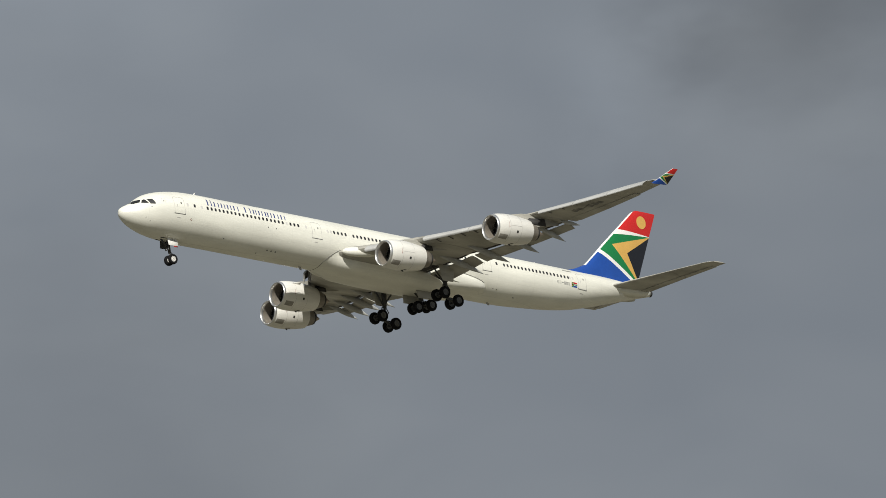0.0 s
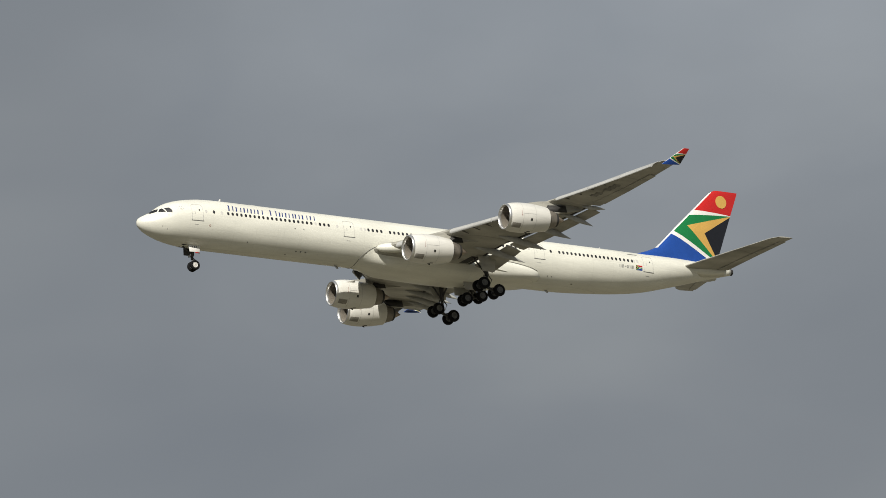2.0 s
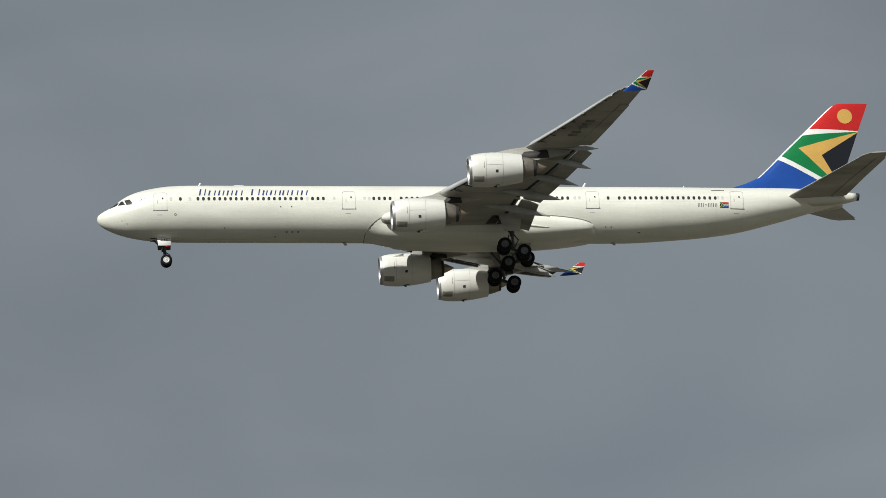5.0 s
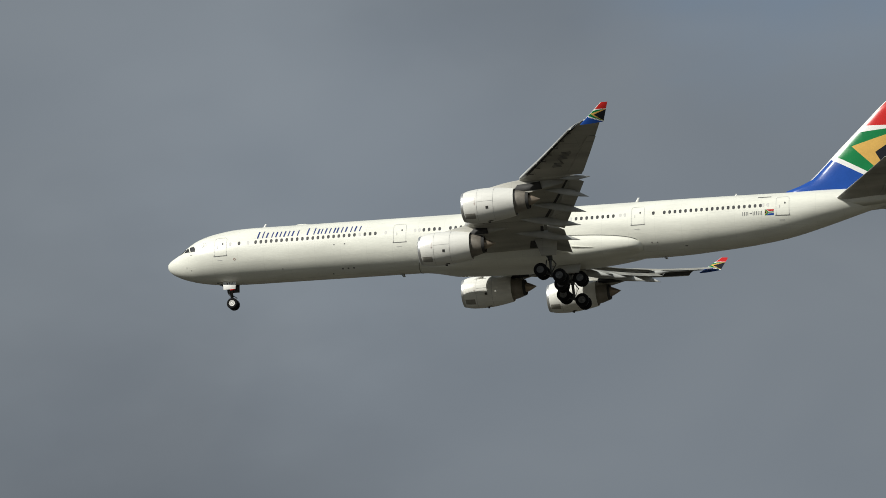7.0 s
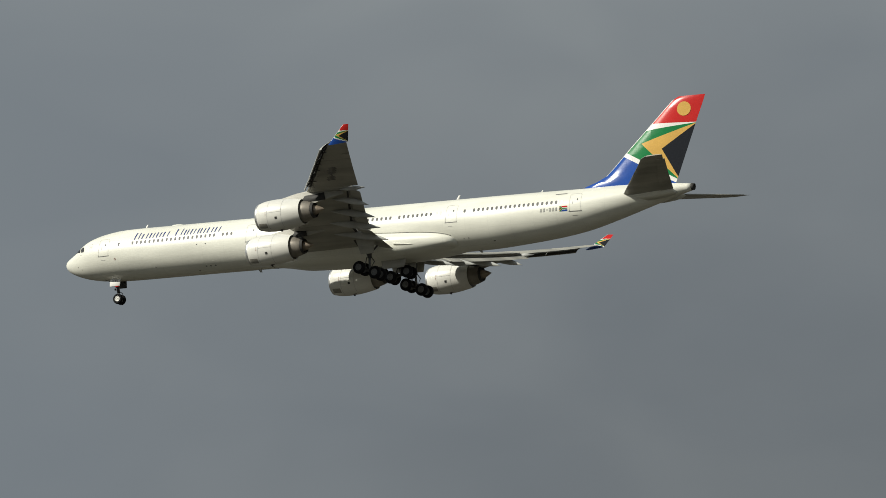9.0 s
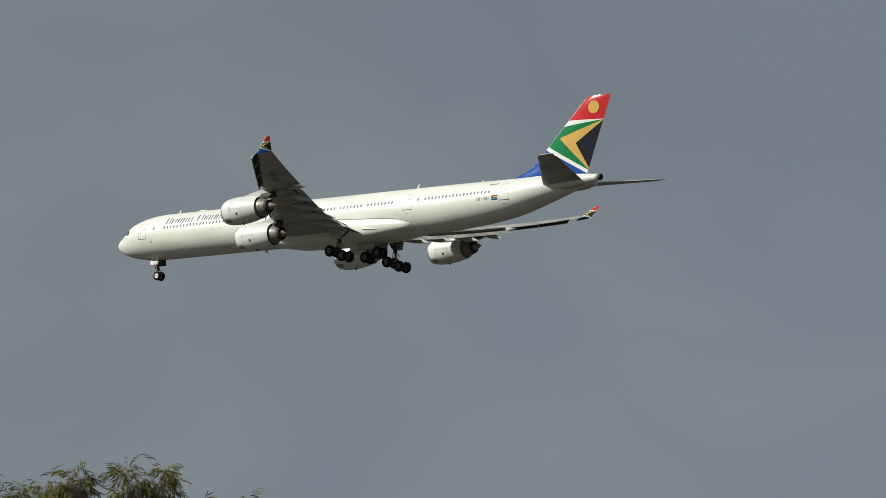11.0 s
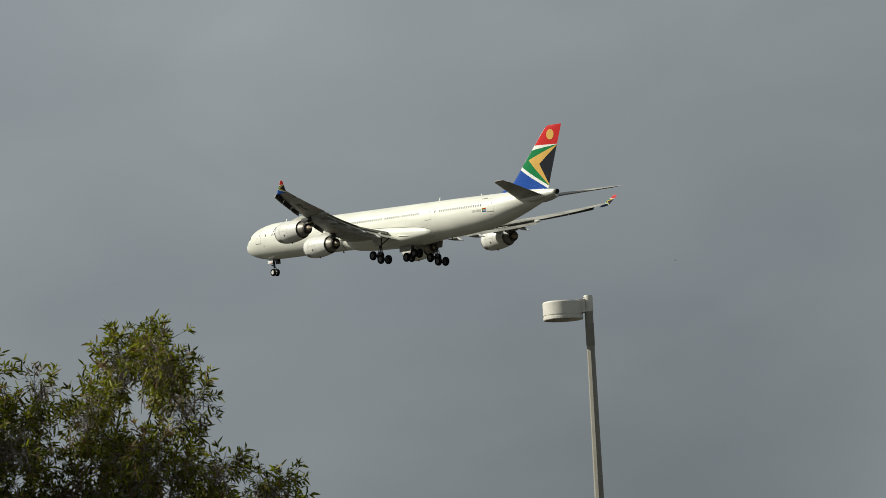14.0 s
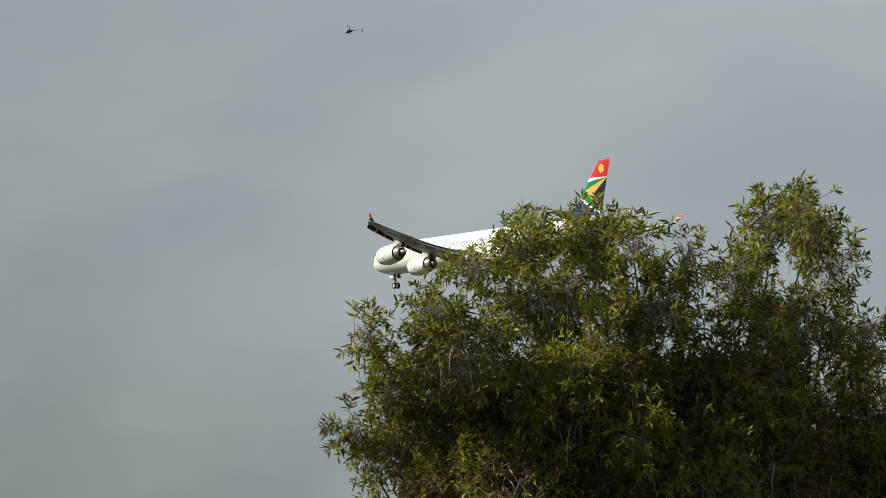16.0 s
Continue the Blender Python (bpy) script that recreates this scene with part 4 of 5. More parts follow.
    part("pylon_shroud", slab([(x0 + 4.9, side * y - 0.3, z0 + 1.15), (xl + 2.4, side * y - 0.3, z0 + 1.2), (xl + 2.2, side * y - 0.3, zt - 0.25), (x0 + 5.4, side * y - 0.3, zt - 0.45)], 0.03), SOOTSHADE, pod, "soot-dark heat shroud")


def wheel(name, centre, r, width, parent, rim=None):
    """A tyre and a hub on a short axle along y."""
    c = Vector(centre) - Vector((0, width / 2, 0))
    w = width
    tyre = part(name, lathe([(0.10 * w, r * 0.52), (0.02 * w, r * 0.62), (0.0, r * 0.80), (0.08 * w, r * 0.93), (0.25 * w, r * 0.99), (0.5 * w, r), (0.75 * w, r * 0.99), (0.92 * w, r * 0.93), (w, r * 0.80), (0.98 * w, r * 0.62), (0.9 * w, r * 0.52)], c, (0, 1, 0), 28), RUBBER, parent, "black tyre on a grey hub")
    hub = lathe([(0.30 * w, 0.02), (0.16 * w, r * 0.18), (0.20 * w, r * 0.24), (0.30 * w, r * 0.32), (0.14 * w, r * 0.44), (0.08 * w, r * 0.54), (0.92 * w, r * 0.54), (0.86 * w, r * 0.44), (0.7 * w, r * 0.3), (0.82 * w, r * 0.18), (0.7 * w, 0.02)], c, (0, 1, 0), 20)
    part("hub", hub, rim or HUB, tyre)


def bogie(centre, half_y, half_x, tilt, r, width, top, name, brace_way):
    """Four wheels on a rocking beam under an oleo leg."""
    c = Vector(centre)
    t = Vector((math.cos(radians(tilt)), 0, -math.sin(radians(tilt))))
    gear = part(name, tube([c - t * half_x, c + t * half_x], 0.16, 10), STEEL, airliner, "lowered landing gear with four wheels")
    for s in (-1, 1):
        for q in (-1, 1):
            wheel("wheel", c + t * half_x * s + Vector((0, half_y * q, 0)), r, width, gear)
        part("axle", tube([c + t * half_x * s - Vector((0, half_y, 0)), c + t * half_x * s + Vector((0, half_y, 0))], 0.11, 8), STEEL, gear)
    top = Vector(top)
    part("oleo", tube([c, c.lerp(top, 0.45)], 0.14, 12), HUB, gear, "bright oleo piston")
    part("leg", tube([c.lerp(top, 0.40), top], [0.24, 0.28], 12), STEEL, gear)
    part("side_brace", tube([c.lerp(top, 0.5), top + Vector(brace_way)], 0.10, 8), STEEL, gear)
    part("drag_brace", tube([c.lerp(top, 0.42), top + Vector((-1.6, 0, 0.1))], 0.09, 8), STEEL, gear)
    part("torque_link", tube([c + Vector((0.05, 0, 0.2)), c.lerp(top, 0.28) + Vector((0.55, 0, 0)), c.lerp(top, 0.5)], 0.06, 6), STEEL, gear)
    part("bogie_trimmer", tube([c - t * half_x * 0.7, c.lerp(top, 0.42) + Vector((-0.35, 0, 0))], 0.06, 6), HUB, gear)
    return gear


def undercarriage():
    for side in (-1, 1):
        g = bogie((40.5, side * 5.45, -5.70), 0.70, 1.0, 20, 0.69, 0.50, (40.2, side * 5.2, -2.1), "main_gear", (0.2, -side * 1.9, -0.3))
        part("gear_door", slab([(38.9, side * 5.95, -2.0), (41.3, side * 5.95, -2.0), (41.1, side * 5.85, -3.9), (39.6, side * 5.85, -3.9)], 0.08, bevel=0.02), GREY, g, "grey leg door")
    g = bogie((41.37, 0, -5.28), 0.50, 0.99, -14, 0.69, 0.42, (41.2, 0, -3.4), "centre_gear", (-1.4, 0, 0.0))
    for s in (-1, 1):
        part("gear_door", slab([(39.6, s * 1.15, -3.75), (42.6, s * 1.15, -3.7), (42.4, s * 1.3, -4.7), (39.8, s * 1.3, -4.75)], 0.07, bevel=0.02), GREY, g, "hanging grey belly door")
    leg = part("nose_gear", tube([(6.75, 0, -5.1), (6.6, 0, -4.2)], 0.10, 12), HUB, airliner, "nose gear with two wheels and a steering leg")
    for s in (-1, 1):
        wheel("wheel", (6.75, s * 0.36, -5.10), 0.57, 0.38, leg, RIM)
    part("axle", tube([(6.75, -0.36, -5.12), (6.75, 0.36, -5.12)], 0.09, 8), STEEL, leg)
    part("leg", tube([(6.63, 0, -4.4), (6.35, 0, -2.7)], [0.16, 0.19], 12), STEEL, leg)
    part("drag_brace", tube([(6.55, 0, -3.9), (5.3, 0, -2.8)], 0.08, 8), STEEL, leg)
    part("torque_link", tube([(6.8, 0, -4.85), (7.15, 0, -4.5), (6.68, 0, -4.2)], 0.05, 6), STEEL, leg)
    part("taxi_light", lathe([(0, 0.13), (0.12, 0.11), (0.16, 0.04)], (6.28, -0.22, -4.0), (1, 0, 0), 12, True), HUB, leg)
    part("taxi_light", lathe([(0, 0.13), (0.12, 0.11), (0.16, 0.04)], (6.28, 0.22, -4.0), (1, 0, 0), 12, True), HUB, leg)
    door = part("nose_gear_door", slab([(5.85, -0.62, -2.75), (7.25, -0.62, -2.75), (7.2, -0.78, -3.75), (5.95, -0.78, -3.75)], 0.06, bevel=0.02), FINWHITE, leg, "white nose gear door with dark lettering bars")
    # the far door is dark all over, for the shadow on its inside
    part("nose_gear_door", slab([(5.85, 0.62, -2.75), (7.25, 0.62, -2.75), (7.2, 0.78, -3.75), (5.95, 0.78, -3.75)], 0.06, bevel=0.02), STEEL, leg, "nose gear door coloured dark for the shade on its inner face")
    for k in range(3):
        part("door_letter_bar", slab([(6.28 + 0.25 * k, -0.675, -3.02), (6.36 + 0.25 * k, -0.675, -3.02), (6.36 + 0.25 * k, -0.71, -3.24), (6.28 + 0.25 * k, -0.71, -3.24)], 0.05), INK, door)
    part("red_plate", slab([(6.65, -0.74, -3.5), (7.15, -0.74, -3.5), (7.15, -0.8, -3.85), (6.65, -0.8, -3.85)], 0.05), RED, door, "small red plate")
    # flat dark plate in place of the shaded hollow of the open bay
    part("bay_shade", slab([(5.2, -0.6, -2.93), (7.6, -0.6, -3.0), (7.6, 0.6, -3.0), (5.2, 0.6, -2.93)], 0.02), SOOTSHADE, leg)


def aerials():
    for x, h, c in ((9.85, 0.42, 0.30), (47.9, 0.52, 0.36), (57.9, 0.26, 0.22)):
        z = mixed(BODY, x)[0]
        part("blade_aerial", slab([(x, 0, z - 0.05), (x + c, 0, z - 0.05), (x + c + 0.32 * h, 0, z + h), (x + c * 0.5 + 0.32 * h, 0, z + h)], 0.05), FINWHITE, airliner, "small white blade aerial")
    for x, h in ((24.0, 0.34), (50.6, 0.26)):
        z = mixed(BODY, x)[1]
        part("belly_aerial", slab([(x, 0, z + 0.05), (x + 0.4, 0, z + 0.05), (x + 0.55, 0, z - h), (x + 0.3, 0, z - h)], 0.05), PALE, airliner, "small belly aerial")
    z = mixed(BODY, 14.0)[0]
    rings = [[(13.1 + 1.75 * u, 0.42 * w * math.cos(k * math.pi / 8), z - 0.06 + 0.22 * h * math.sin(k * math.pi / 8)) for k in range(16)] for u, w, h in ((0, 0.05, 0.05), (0.08, 0.5, 0.6), (0.25, 0.85, 0.95), (0.5, 1, 1), (0.75, 0.85, 0.95), (0.92, 0.5, 0.6), (1, 0.05, 0.05))]
    part("radome", loft(rings), WHITE, airliner, "low white dome on the crown")
    part("tail_outlet", lathe([(0, 0.37), (0.04, 0.385), (0.34, 0.36), (0.36, 0.31), (0.10, 0.29), (0.09, 0.01)], (75.3, 0, 1.26), (1, 0, -0.1), 20), SOOTSHADE, airliner, "dark tail exhaust outlet")


cabin_windows()
for x0, z0 in ((5.52, -0.72), (24.0, -0.68), (48.06, -0.70), (62.42, -0.68)):
    for s in (-1, 1):
        cabin_door(x0, x0 + 1.28, z0, z0 + 1.95, s)
cockpit()
hull_markings()
belly_fairing()
for s in (-1, 1):
    wing(s)
    winglet(s)
    tailplane(s)
    engine(s, 9.4, 28.3, -3.42, 0.035)
    engine(s, 19.6, 34.95, -2.08, 0.045)
tail_fin()
undercarriage()
aerials()



# ---- the ground, the lamp and the trees ----
def ground():
    bm = bmesh.new()
    bmesh.ops.create_grid(bm, x_segments=40, y_segments=40, size=4000)
    tagged(part("ground", bm, GRASS, None, smooth=False), "flat unseen ground reaching the horizon, pale in the east to bounce light", "ground", kind="structure")


def at(pan, rise_deg, far):
    return EYE + heading(pan, rise_deg) * (far / math.cos(radians(rise_deg)))


def street_lamp():
    far = 84.0
    top = at(-48.44, 6.035, far)
    base = Vector((top.x, top.y, 0))
    lamp = tagged(new("street_lamp"), "tall grey car-park lamp with one drum-shaped head", "street lamp")
    h = top.z
    arm = Vector((-math.cos(radians(48.4)), -math.sin(radians(48.4)), 0))
    # it leans a little
    lean = Vector((0, 0, 1)) - arm * 0.022
    lamp.location = base + arm * 0.022 * h
    lamp.rotation_mode = "QUATERNION"
    lamp.rotation_quaternion = Vector((0, 0, 1)).rotation_difference(lean)
    pole = part("pole", lathe([(0, 0.125), (0.3, 0.125), (h * 0.5, 0.085), (h - 0.75, 0.062)], (0, 0, 0), (0, 0, 1), 8, True), GALV, lamp, "tapered eight-sided steel pole")
    sharp_edges(pole, 25)
    sharp_edges(part("sleeve", lathe([(h - 0.80, 0.064), (h - 0.79, 0.068), (h - 0.45, 0.069), (h - 0.44, 0.062)], (0, 0, 0), (0, 0, 1), 20, True), SLEEVE, lamp, "dark joint sleeve"), 30)
    sharp_edges(part("collar", lathe([(h - 0.45, 0.066), (h - 0.25, 0.066)], (0, 0, 0), (0, 0, 1), 20, True), GALV, lamp, "grey pole collar"), 30)
    cap = part("pole_cap", lathe([(h - 0.262, 0.070), (h - 0.26, 0.073), (h - 0.02, 0.073), (h, 0.066)], (0, 0, 0), (0, 0, 1), 20, True), LAMPGREY, lamp)
    sharp_edges(cap, 30)
    part("bolt", lathe([(0, 0.012), (0.012, 0.010), (0.014, 0.002)], Vector((-0.2, -1, 0)).normalized() * 0.072 + Vector((0, 0, h - 0.035)), (-0.2, -1, 0), 8, True), SLEEVE, cap)
    a, z = arm, h - 0.15
    up, ac = Vector((0, 0, 1)), Vector((-arm.y, arm.x, 0))
    bm = loft([[a * s + ac * w * 0.09 + up * (z - 0.015 + q * 0.105) for w, q in ((-1, -1), (1, -1), (1, 1), (-1, 1))] for s in (0.05, 0.22)])
    sharp_edges(part("arm", bm, LAMPGREY, lamp, "short box arm"), 30)
    head = lathe([(0.05, 0.02), (0.05, 0.285), (0.0, 0.308), (0.01, 0.315), (0.045, 0.315), (0.047, 0.309), (0.075, 0.309), (0.077, 0.315), (0.27, 0.315), (0.29, 0.303), (0.30, 0.02)], a * 0.41 + up * (h - 0.37), (0, 0, 1), 40)
    head = part("lamp_head", head, LAMPGREY, lamp, "drum-shaped grey lamp head")
    sharp_edges(head, 30)
    part("diffuser", lathe([(0.045, 0.02), (0.03, 0.15), (0.045, 0.282)], a * 0.41 + up * (h - 0.37), (0, 0, 1), 32), DIFFUSER, head, "shaded glass underside")


def spray(rng, leaves, length, leaf_len, leaf_wide, droop, whorl):
    """Points and faces of one twig's leaves, growing along +x: some along the twig, the rest in a whorl at its tip."""
    v, f = [], []
    down = np.array((0, 0, 1.0))
    for k in range(leaves):
        s = length * (rng.uniform(0.82, 1.0) if k < whorl * leaves else rng.uniform(0.2, 0.85))
        base = np.array((s, 0.0, -0.5 * droop * s * s / length)) + rng.normal(0, 0.006, 3)
        turn = 2.4 * k + rng.uniform(-0.5, 0.5)
        d = np.array((rng.uniform(0.25, 0.9), math.cos(turn) * 0.8, math.sin(turn) * 0.8 - droop))
        d /= np.linalg.norm(d)
        side = np.cross(d, down + rng.normal(0, 0.5, 3))
        side /= np.linalg.norm(side)
        up = np.cross(side, d)
        L, w = leaf_len * rng.uniform(0.55, 1.15), leaf_wide * rng.uniform(0.75, 1.2)
        n = len(v)
        sag = (0.05 + 0.22 * droop) * L
        v += [base, base + d * L * 0.33 + side * w + up * 0.004, base + d * L * 0.33 - side * w + up * 0.004,
              base + d * L * 0.68 + side * w * 0.8 - down * sag * 0.4, base + d * L * 0.68 - side * w * 0.8 - down * sag * 0.4, base + d * L - down * sag]
        f += [(n, n + 1, n + 2), (n + 1, n + 3, n + 4), (n + 1, n + 4, n + 2), (n + 3, n + 5, n + 4)]
    return np.array(v), np.array(f)


def stem(length, droop):
    """Points and faces of the bent three-sided twig that carries a spray, from behind it to its tip."""
    v, f = [], []
    for i, s in enumerate((-0.9 * length, 0.0, 0.55 * length, length)):
        r = (0.0032, 0.0026, 0.0020, 0.0011)[i]
        z = -0.5 * droop * s * s / length + (-0.05 * length if i == 0 else 0)
        v += [(s, r * math.cos(k * 2.094), z + r * math.sin(k * 2.094)) for k in range(3)]
        if i:
            for k in range(3):
                a, b, c, d = 3 * i - 3 + k, 3 * i - 3 + (k + 1) % 3, 3 * i + k, 3 * i + (k + 1) % 3
                f += [(a, b, d), (a, d, c)]
    return np.array(v), np.array(f)


def rotations(rng, n, out, spread, sink):
    """Turning matrices whose x axis lies near the ways in out."""
    x = out + rng.normal(0, spread, (n, 3))
    x[:, 2] -= sink
    x /= np.linalg.norm(x, axis=1)[:, None]
    y = np.cross(np.array((0, 0, 1.0)) + rng.normal(0, 0.35, (n, 3)), x)
    y /= np.linalg.norm(y, axis=1)[:, None]
    z = np.cross(x, y)
    return np.stack([x, y, z], 2)


def raw_mesh(name, verts, tris, material):
    me = bpy.data.meshes.new(name)
    me.vertices.add(len(verts))
    me.vertices.foreach_set("co", np.asarray(verts, np.float32).ravel())
    me.loops.add(len(tris) * 3)
    me.loops.foreach_set("vertex_index", np.asarray(tris, np.int32).ravel())
    me.polygons.add(len(tris))
    me.polygons.foreach_set("loop_start", np.arange(0, len(tris) * 3, 3, dtype=np.int32))
    me.materials.append(material)
    me.update(calc_edges=True)
    return me


def tree(seed, label, far, root_pan, lobes, leaf, leaf_len, leaf_wide, length, leaves, droop, whorl, density, depth, size, hang, recede, dead, thin):
    """A tapered trunk, limbs to every lobe of the crown, twigs, and sprays of narrow leaves round them."""
    rng = np.random.default_rng(seed)
    rnd = random.Random(seed)
    base = at(root_pan, 0, far)
    base.z = 0
    t = tagged(new("tree"), label, "tree")
    t.location = base
    unit = far * radians(1)
    way = -base.normalized()
    aside = way.cross(Vector((0, 0, 1)))
    big, clumps = [], []
    high = max(l[1] for l in lobes)
    for pan, up, rp, ru, *near in lobes:
        rp, ru = max(rp * 0.5, rp - 0.6 * length / unit) * unit, max(ru * 0.5, ru - 0.6 * length / unit) * unit
        c = at(pan, up, far + rnd.uniform(-depth, depth) * 0.5 + (recede * max(0, high - 0.8 - up) if not near else -near[0])) - base
        big.append((c, rp, ru))
        if min(rp, ru) < size * 1.3:
            clumps.append((c, rp, ru, 1.6 if near else 1.0))
            continue
        # a wide lobe is a loose core with small clumps over it
        clumps.append((c - way * 0.3, rp * 0.9, ru * 0.9, 0.35))
        for _ in range(int(3.4 * rp * ru / size ** 2)):
            d = Vector((rnd.gauss(0, 1), rnd.gauss(0, 1), rnd.gauss(0.15, 1))).normalized()
            d = (d + way * 0.45).normalized()
            q = size * rnd.uniform(0.5, 1.3)
            e = aside * (d.dot(aside) * (rp - q * 0.8)) + way * (d.dot(way) * rp) + Vector((0, 0, d.z * (ru - q * 0.8)))
            clumps.append((c + e, q, q * rnd.uniform(0.75, 1.1), rnd.uniform(0.55, 1.2)))
    fork = Vector((0, 0, min(c.z for c, _, _ in big) * 0.45)) - way * 0.9
    part("trunk", tube([(0, 0, -0.2), Vector((0, 0, fork.z * 0.5)) - way * 0.3, fork], [0.26, 0.21, 0.18], 12), BARK, t, "rough brown trunk")
    tw = bmesh.new()
    spots, outs, dry = [], [], []
    crest = max(c.z for c, _, _ in big)
    for c, rp, ru in big:
        end = c - way * 0.35 * rp
        a = fork.lerp(end, 0.3) + Vector((rnd.uniform(-0.35, 0.35), rnd.uniform(-0.35, 0.35), rnd.uniform(-0.1, 0.3))) - way * 0.5
        mid = fork.lerp(end, 0.65) + Vector((rnd.uniform(-0.3, 0.3), rnd.uniform(-0.3, 0.3), rnd.uniform(-0.5, -0.1))) - way * 0.6
        part("limb", tube([fork, a, mid, end], [0.045, 0.026, 0.014, 0.006], 6), BARK, t)
    for c, rp, ru, thick in clumps:
        area = rp * ru
        bare = 1.0
        if thick not in (1.0, 1.6, 0.35) and rnd.random() < 0.10 + 0.06 * hang:
            thick, bare = thick * 0.45, 3.5
        for _ in range(int((3 + 14 * area) * (0.3 if thick == 1.6 else 1.0))):
            d = Vector((rnd.gauss(0, 1), rnd.gauss(0, 1), rnd.gauss(0.3, 1))).normalized()
            e = c + Vector((d.x * rp, d.y * rp, d.z * ru)) * rnd.uniform(0.6, 0.98)
            s = c - Vector((0, 0, 0.5 * ru)) + Vector((rnd.uniform(-0.2, 0.2), rnd.uniform(-0.2, 0.2), rnd.uniform(0, 0.4 * ru)))
            tube([s, s.lerp(e, 0.5) + Vector((0, 0, 0.06)), e], [0.009, 0.006, 0.003], 4, tw)
        # bare ends that hang out of the clump
        for _ in range(int(bare * hang * (2 + 22 * area) * (1.6 if c.z < crest - 1.2 else 1.0))):
            d = Vector((rnd.gauss(0, 1), rnd.gauss(0, 1), rnd.gauss(-0.3, 0.8))).normalized()
            s = c + Vector((d.x * rp, d.y * rp, d.z * ru)) * rnd.uniform(0.7, 1.08)
            drop = rnd.uniform(0.12, 0.45)
            sway = Vector((rnd.uniform(-0.12, 0.12), rnd.uniform(-0.12, 0.12), 0))
            tube([s, s + sway * 0.7 - Vector((0, 0, drop * 0.4)), s + sway - Vector((0, 0, drop))], [0.006, 0.005, 0.003], 3, tw)
        # low in the crown the leaves thin out and many hang dead
        low = max(0.0, min(1.0, (crest - 0.9 - c.z) / 1.6))
        n = max(30, int(density * area * thick * (1 - thin * low)))
        dry.append(rng.uniform(0, 1, n) < dead * low + 0.04)
        d = rng.normal(0, 1, (n, 3))
        d /= np.linalg.norm(d, axis=1)[:, None]
        r = rng.uniform(0, 1, n) ** 0.5 * 1.02 + rng.normal(0, 0.10 if thick == 1.0 else 0.16 + 0.2 * (droop > 0.5), n)
        r = np.minimum(r, 1.22)
        # shove sprays towards a few knots, so that gaps open between
        knots = d[rng.integers(0, n, max(5, n // 24))]
        near = knots[np.argmax(d @ knots.T, axis=1)]
        d = d * 0.6 + near * 0.4
        d /= np.linalg.norm(d, axis=1)[:, None]
        spots.append(np.array(c) + d * r[:, None] * np.array((rp, rp, ru)))
        outs.append(d)
    part("twig_mass", tw, TWIG, t, "thin bare grey twigs", kind="stuff")
    spots, outs, dry = np.concatenate(spots), np.concatenate(outs), np.concatenate(dry)
    forms = [spray(rng, leaves, length, leaf_len, leaf_wide, droop, whorl) for _ in range(8)]
    rod = stem(length, droop)
    turns = rotations(rng, len(spots), outs, 0.6, droop * 0.6 - 0.12)
    pick = rng.integers(0, 8, len(spots))
    sizes = rng.uniform(0.7, 1.25, len(spots))
    # the sprays that face the road are parts of their own; the rest is one mass
    front = np.argsort(-(spots @ np.array(way)))[:260]
    chosen = np.zeros(len(spots), bool)
    chosen[front] = True
    def mass(name, groups, m, label):
        """One mesh of many turned copies: groups of a form and the sprays that use it."""
        vs, fs, n = [], [], 0
        for (v, f), ids in groups:
            w = np.einsum("nij,vj->nvi", turns[ids] * sizes[ids][:, None, None], v) + spots[ids][:, None, :]
            vs.append(w.reshape(-1, 3))
            fs.append((f[None] + (n + np.arange(len(ids)) * len(v))[:, None, None]).reshape(-1, 3))
            n += len(ids) * len(v)
        mesh_part(name, raw_mesh(name, np.concatenate(vs), np.concatenate(fs), m), m, t, label, smooth=False, kind="stuff")

    mass("crown", [(forms[k], np.where((pick == k) & ~chosen & ~dry)[0]) for k in range(8)], leaf, "crown of many narrow leaves")
    mass("dead_leaves", [(forms[k], np.where((pick == k) & ~chosen & dry)[0]) for k in range(8)], DEAD, "dry brown leaves hanging in the crown")
    mass("stem_mass", [(rod, np.where(~chosen)[0])], TWIG, "thin grey leaf stems")
    # the sprays that are parts are of one mesh with their stem
    shared = []
    for v, f in forms:
        me = raw_mesh("leaf_spray", np.concatenate([v, rod[0]]), np.concatenate([f, rod[1] + len(v)]), leaf)
        me.materials.append(TWIG)
        me.polygons.foreach_set("material_index", np.array([0] * len(f) + [1] * len(rod[1]), np.int32))
        shared.append(me)
    for i in front:
        ob = new("leaf_spray", shared[pick[i]])
        ob.parent = t
        ob.matrix_basis = Matrix.Translation(spots[i]) @ Matrix(turns[i].tolist()).to_4x4() @ Matrix.Scale(float(sizes[i]), 4)
    return t


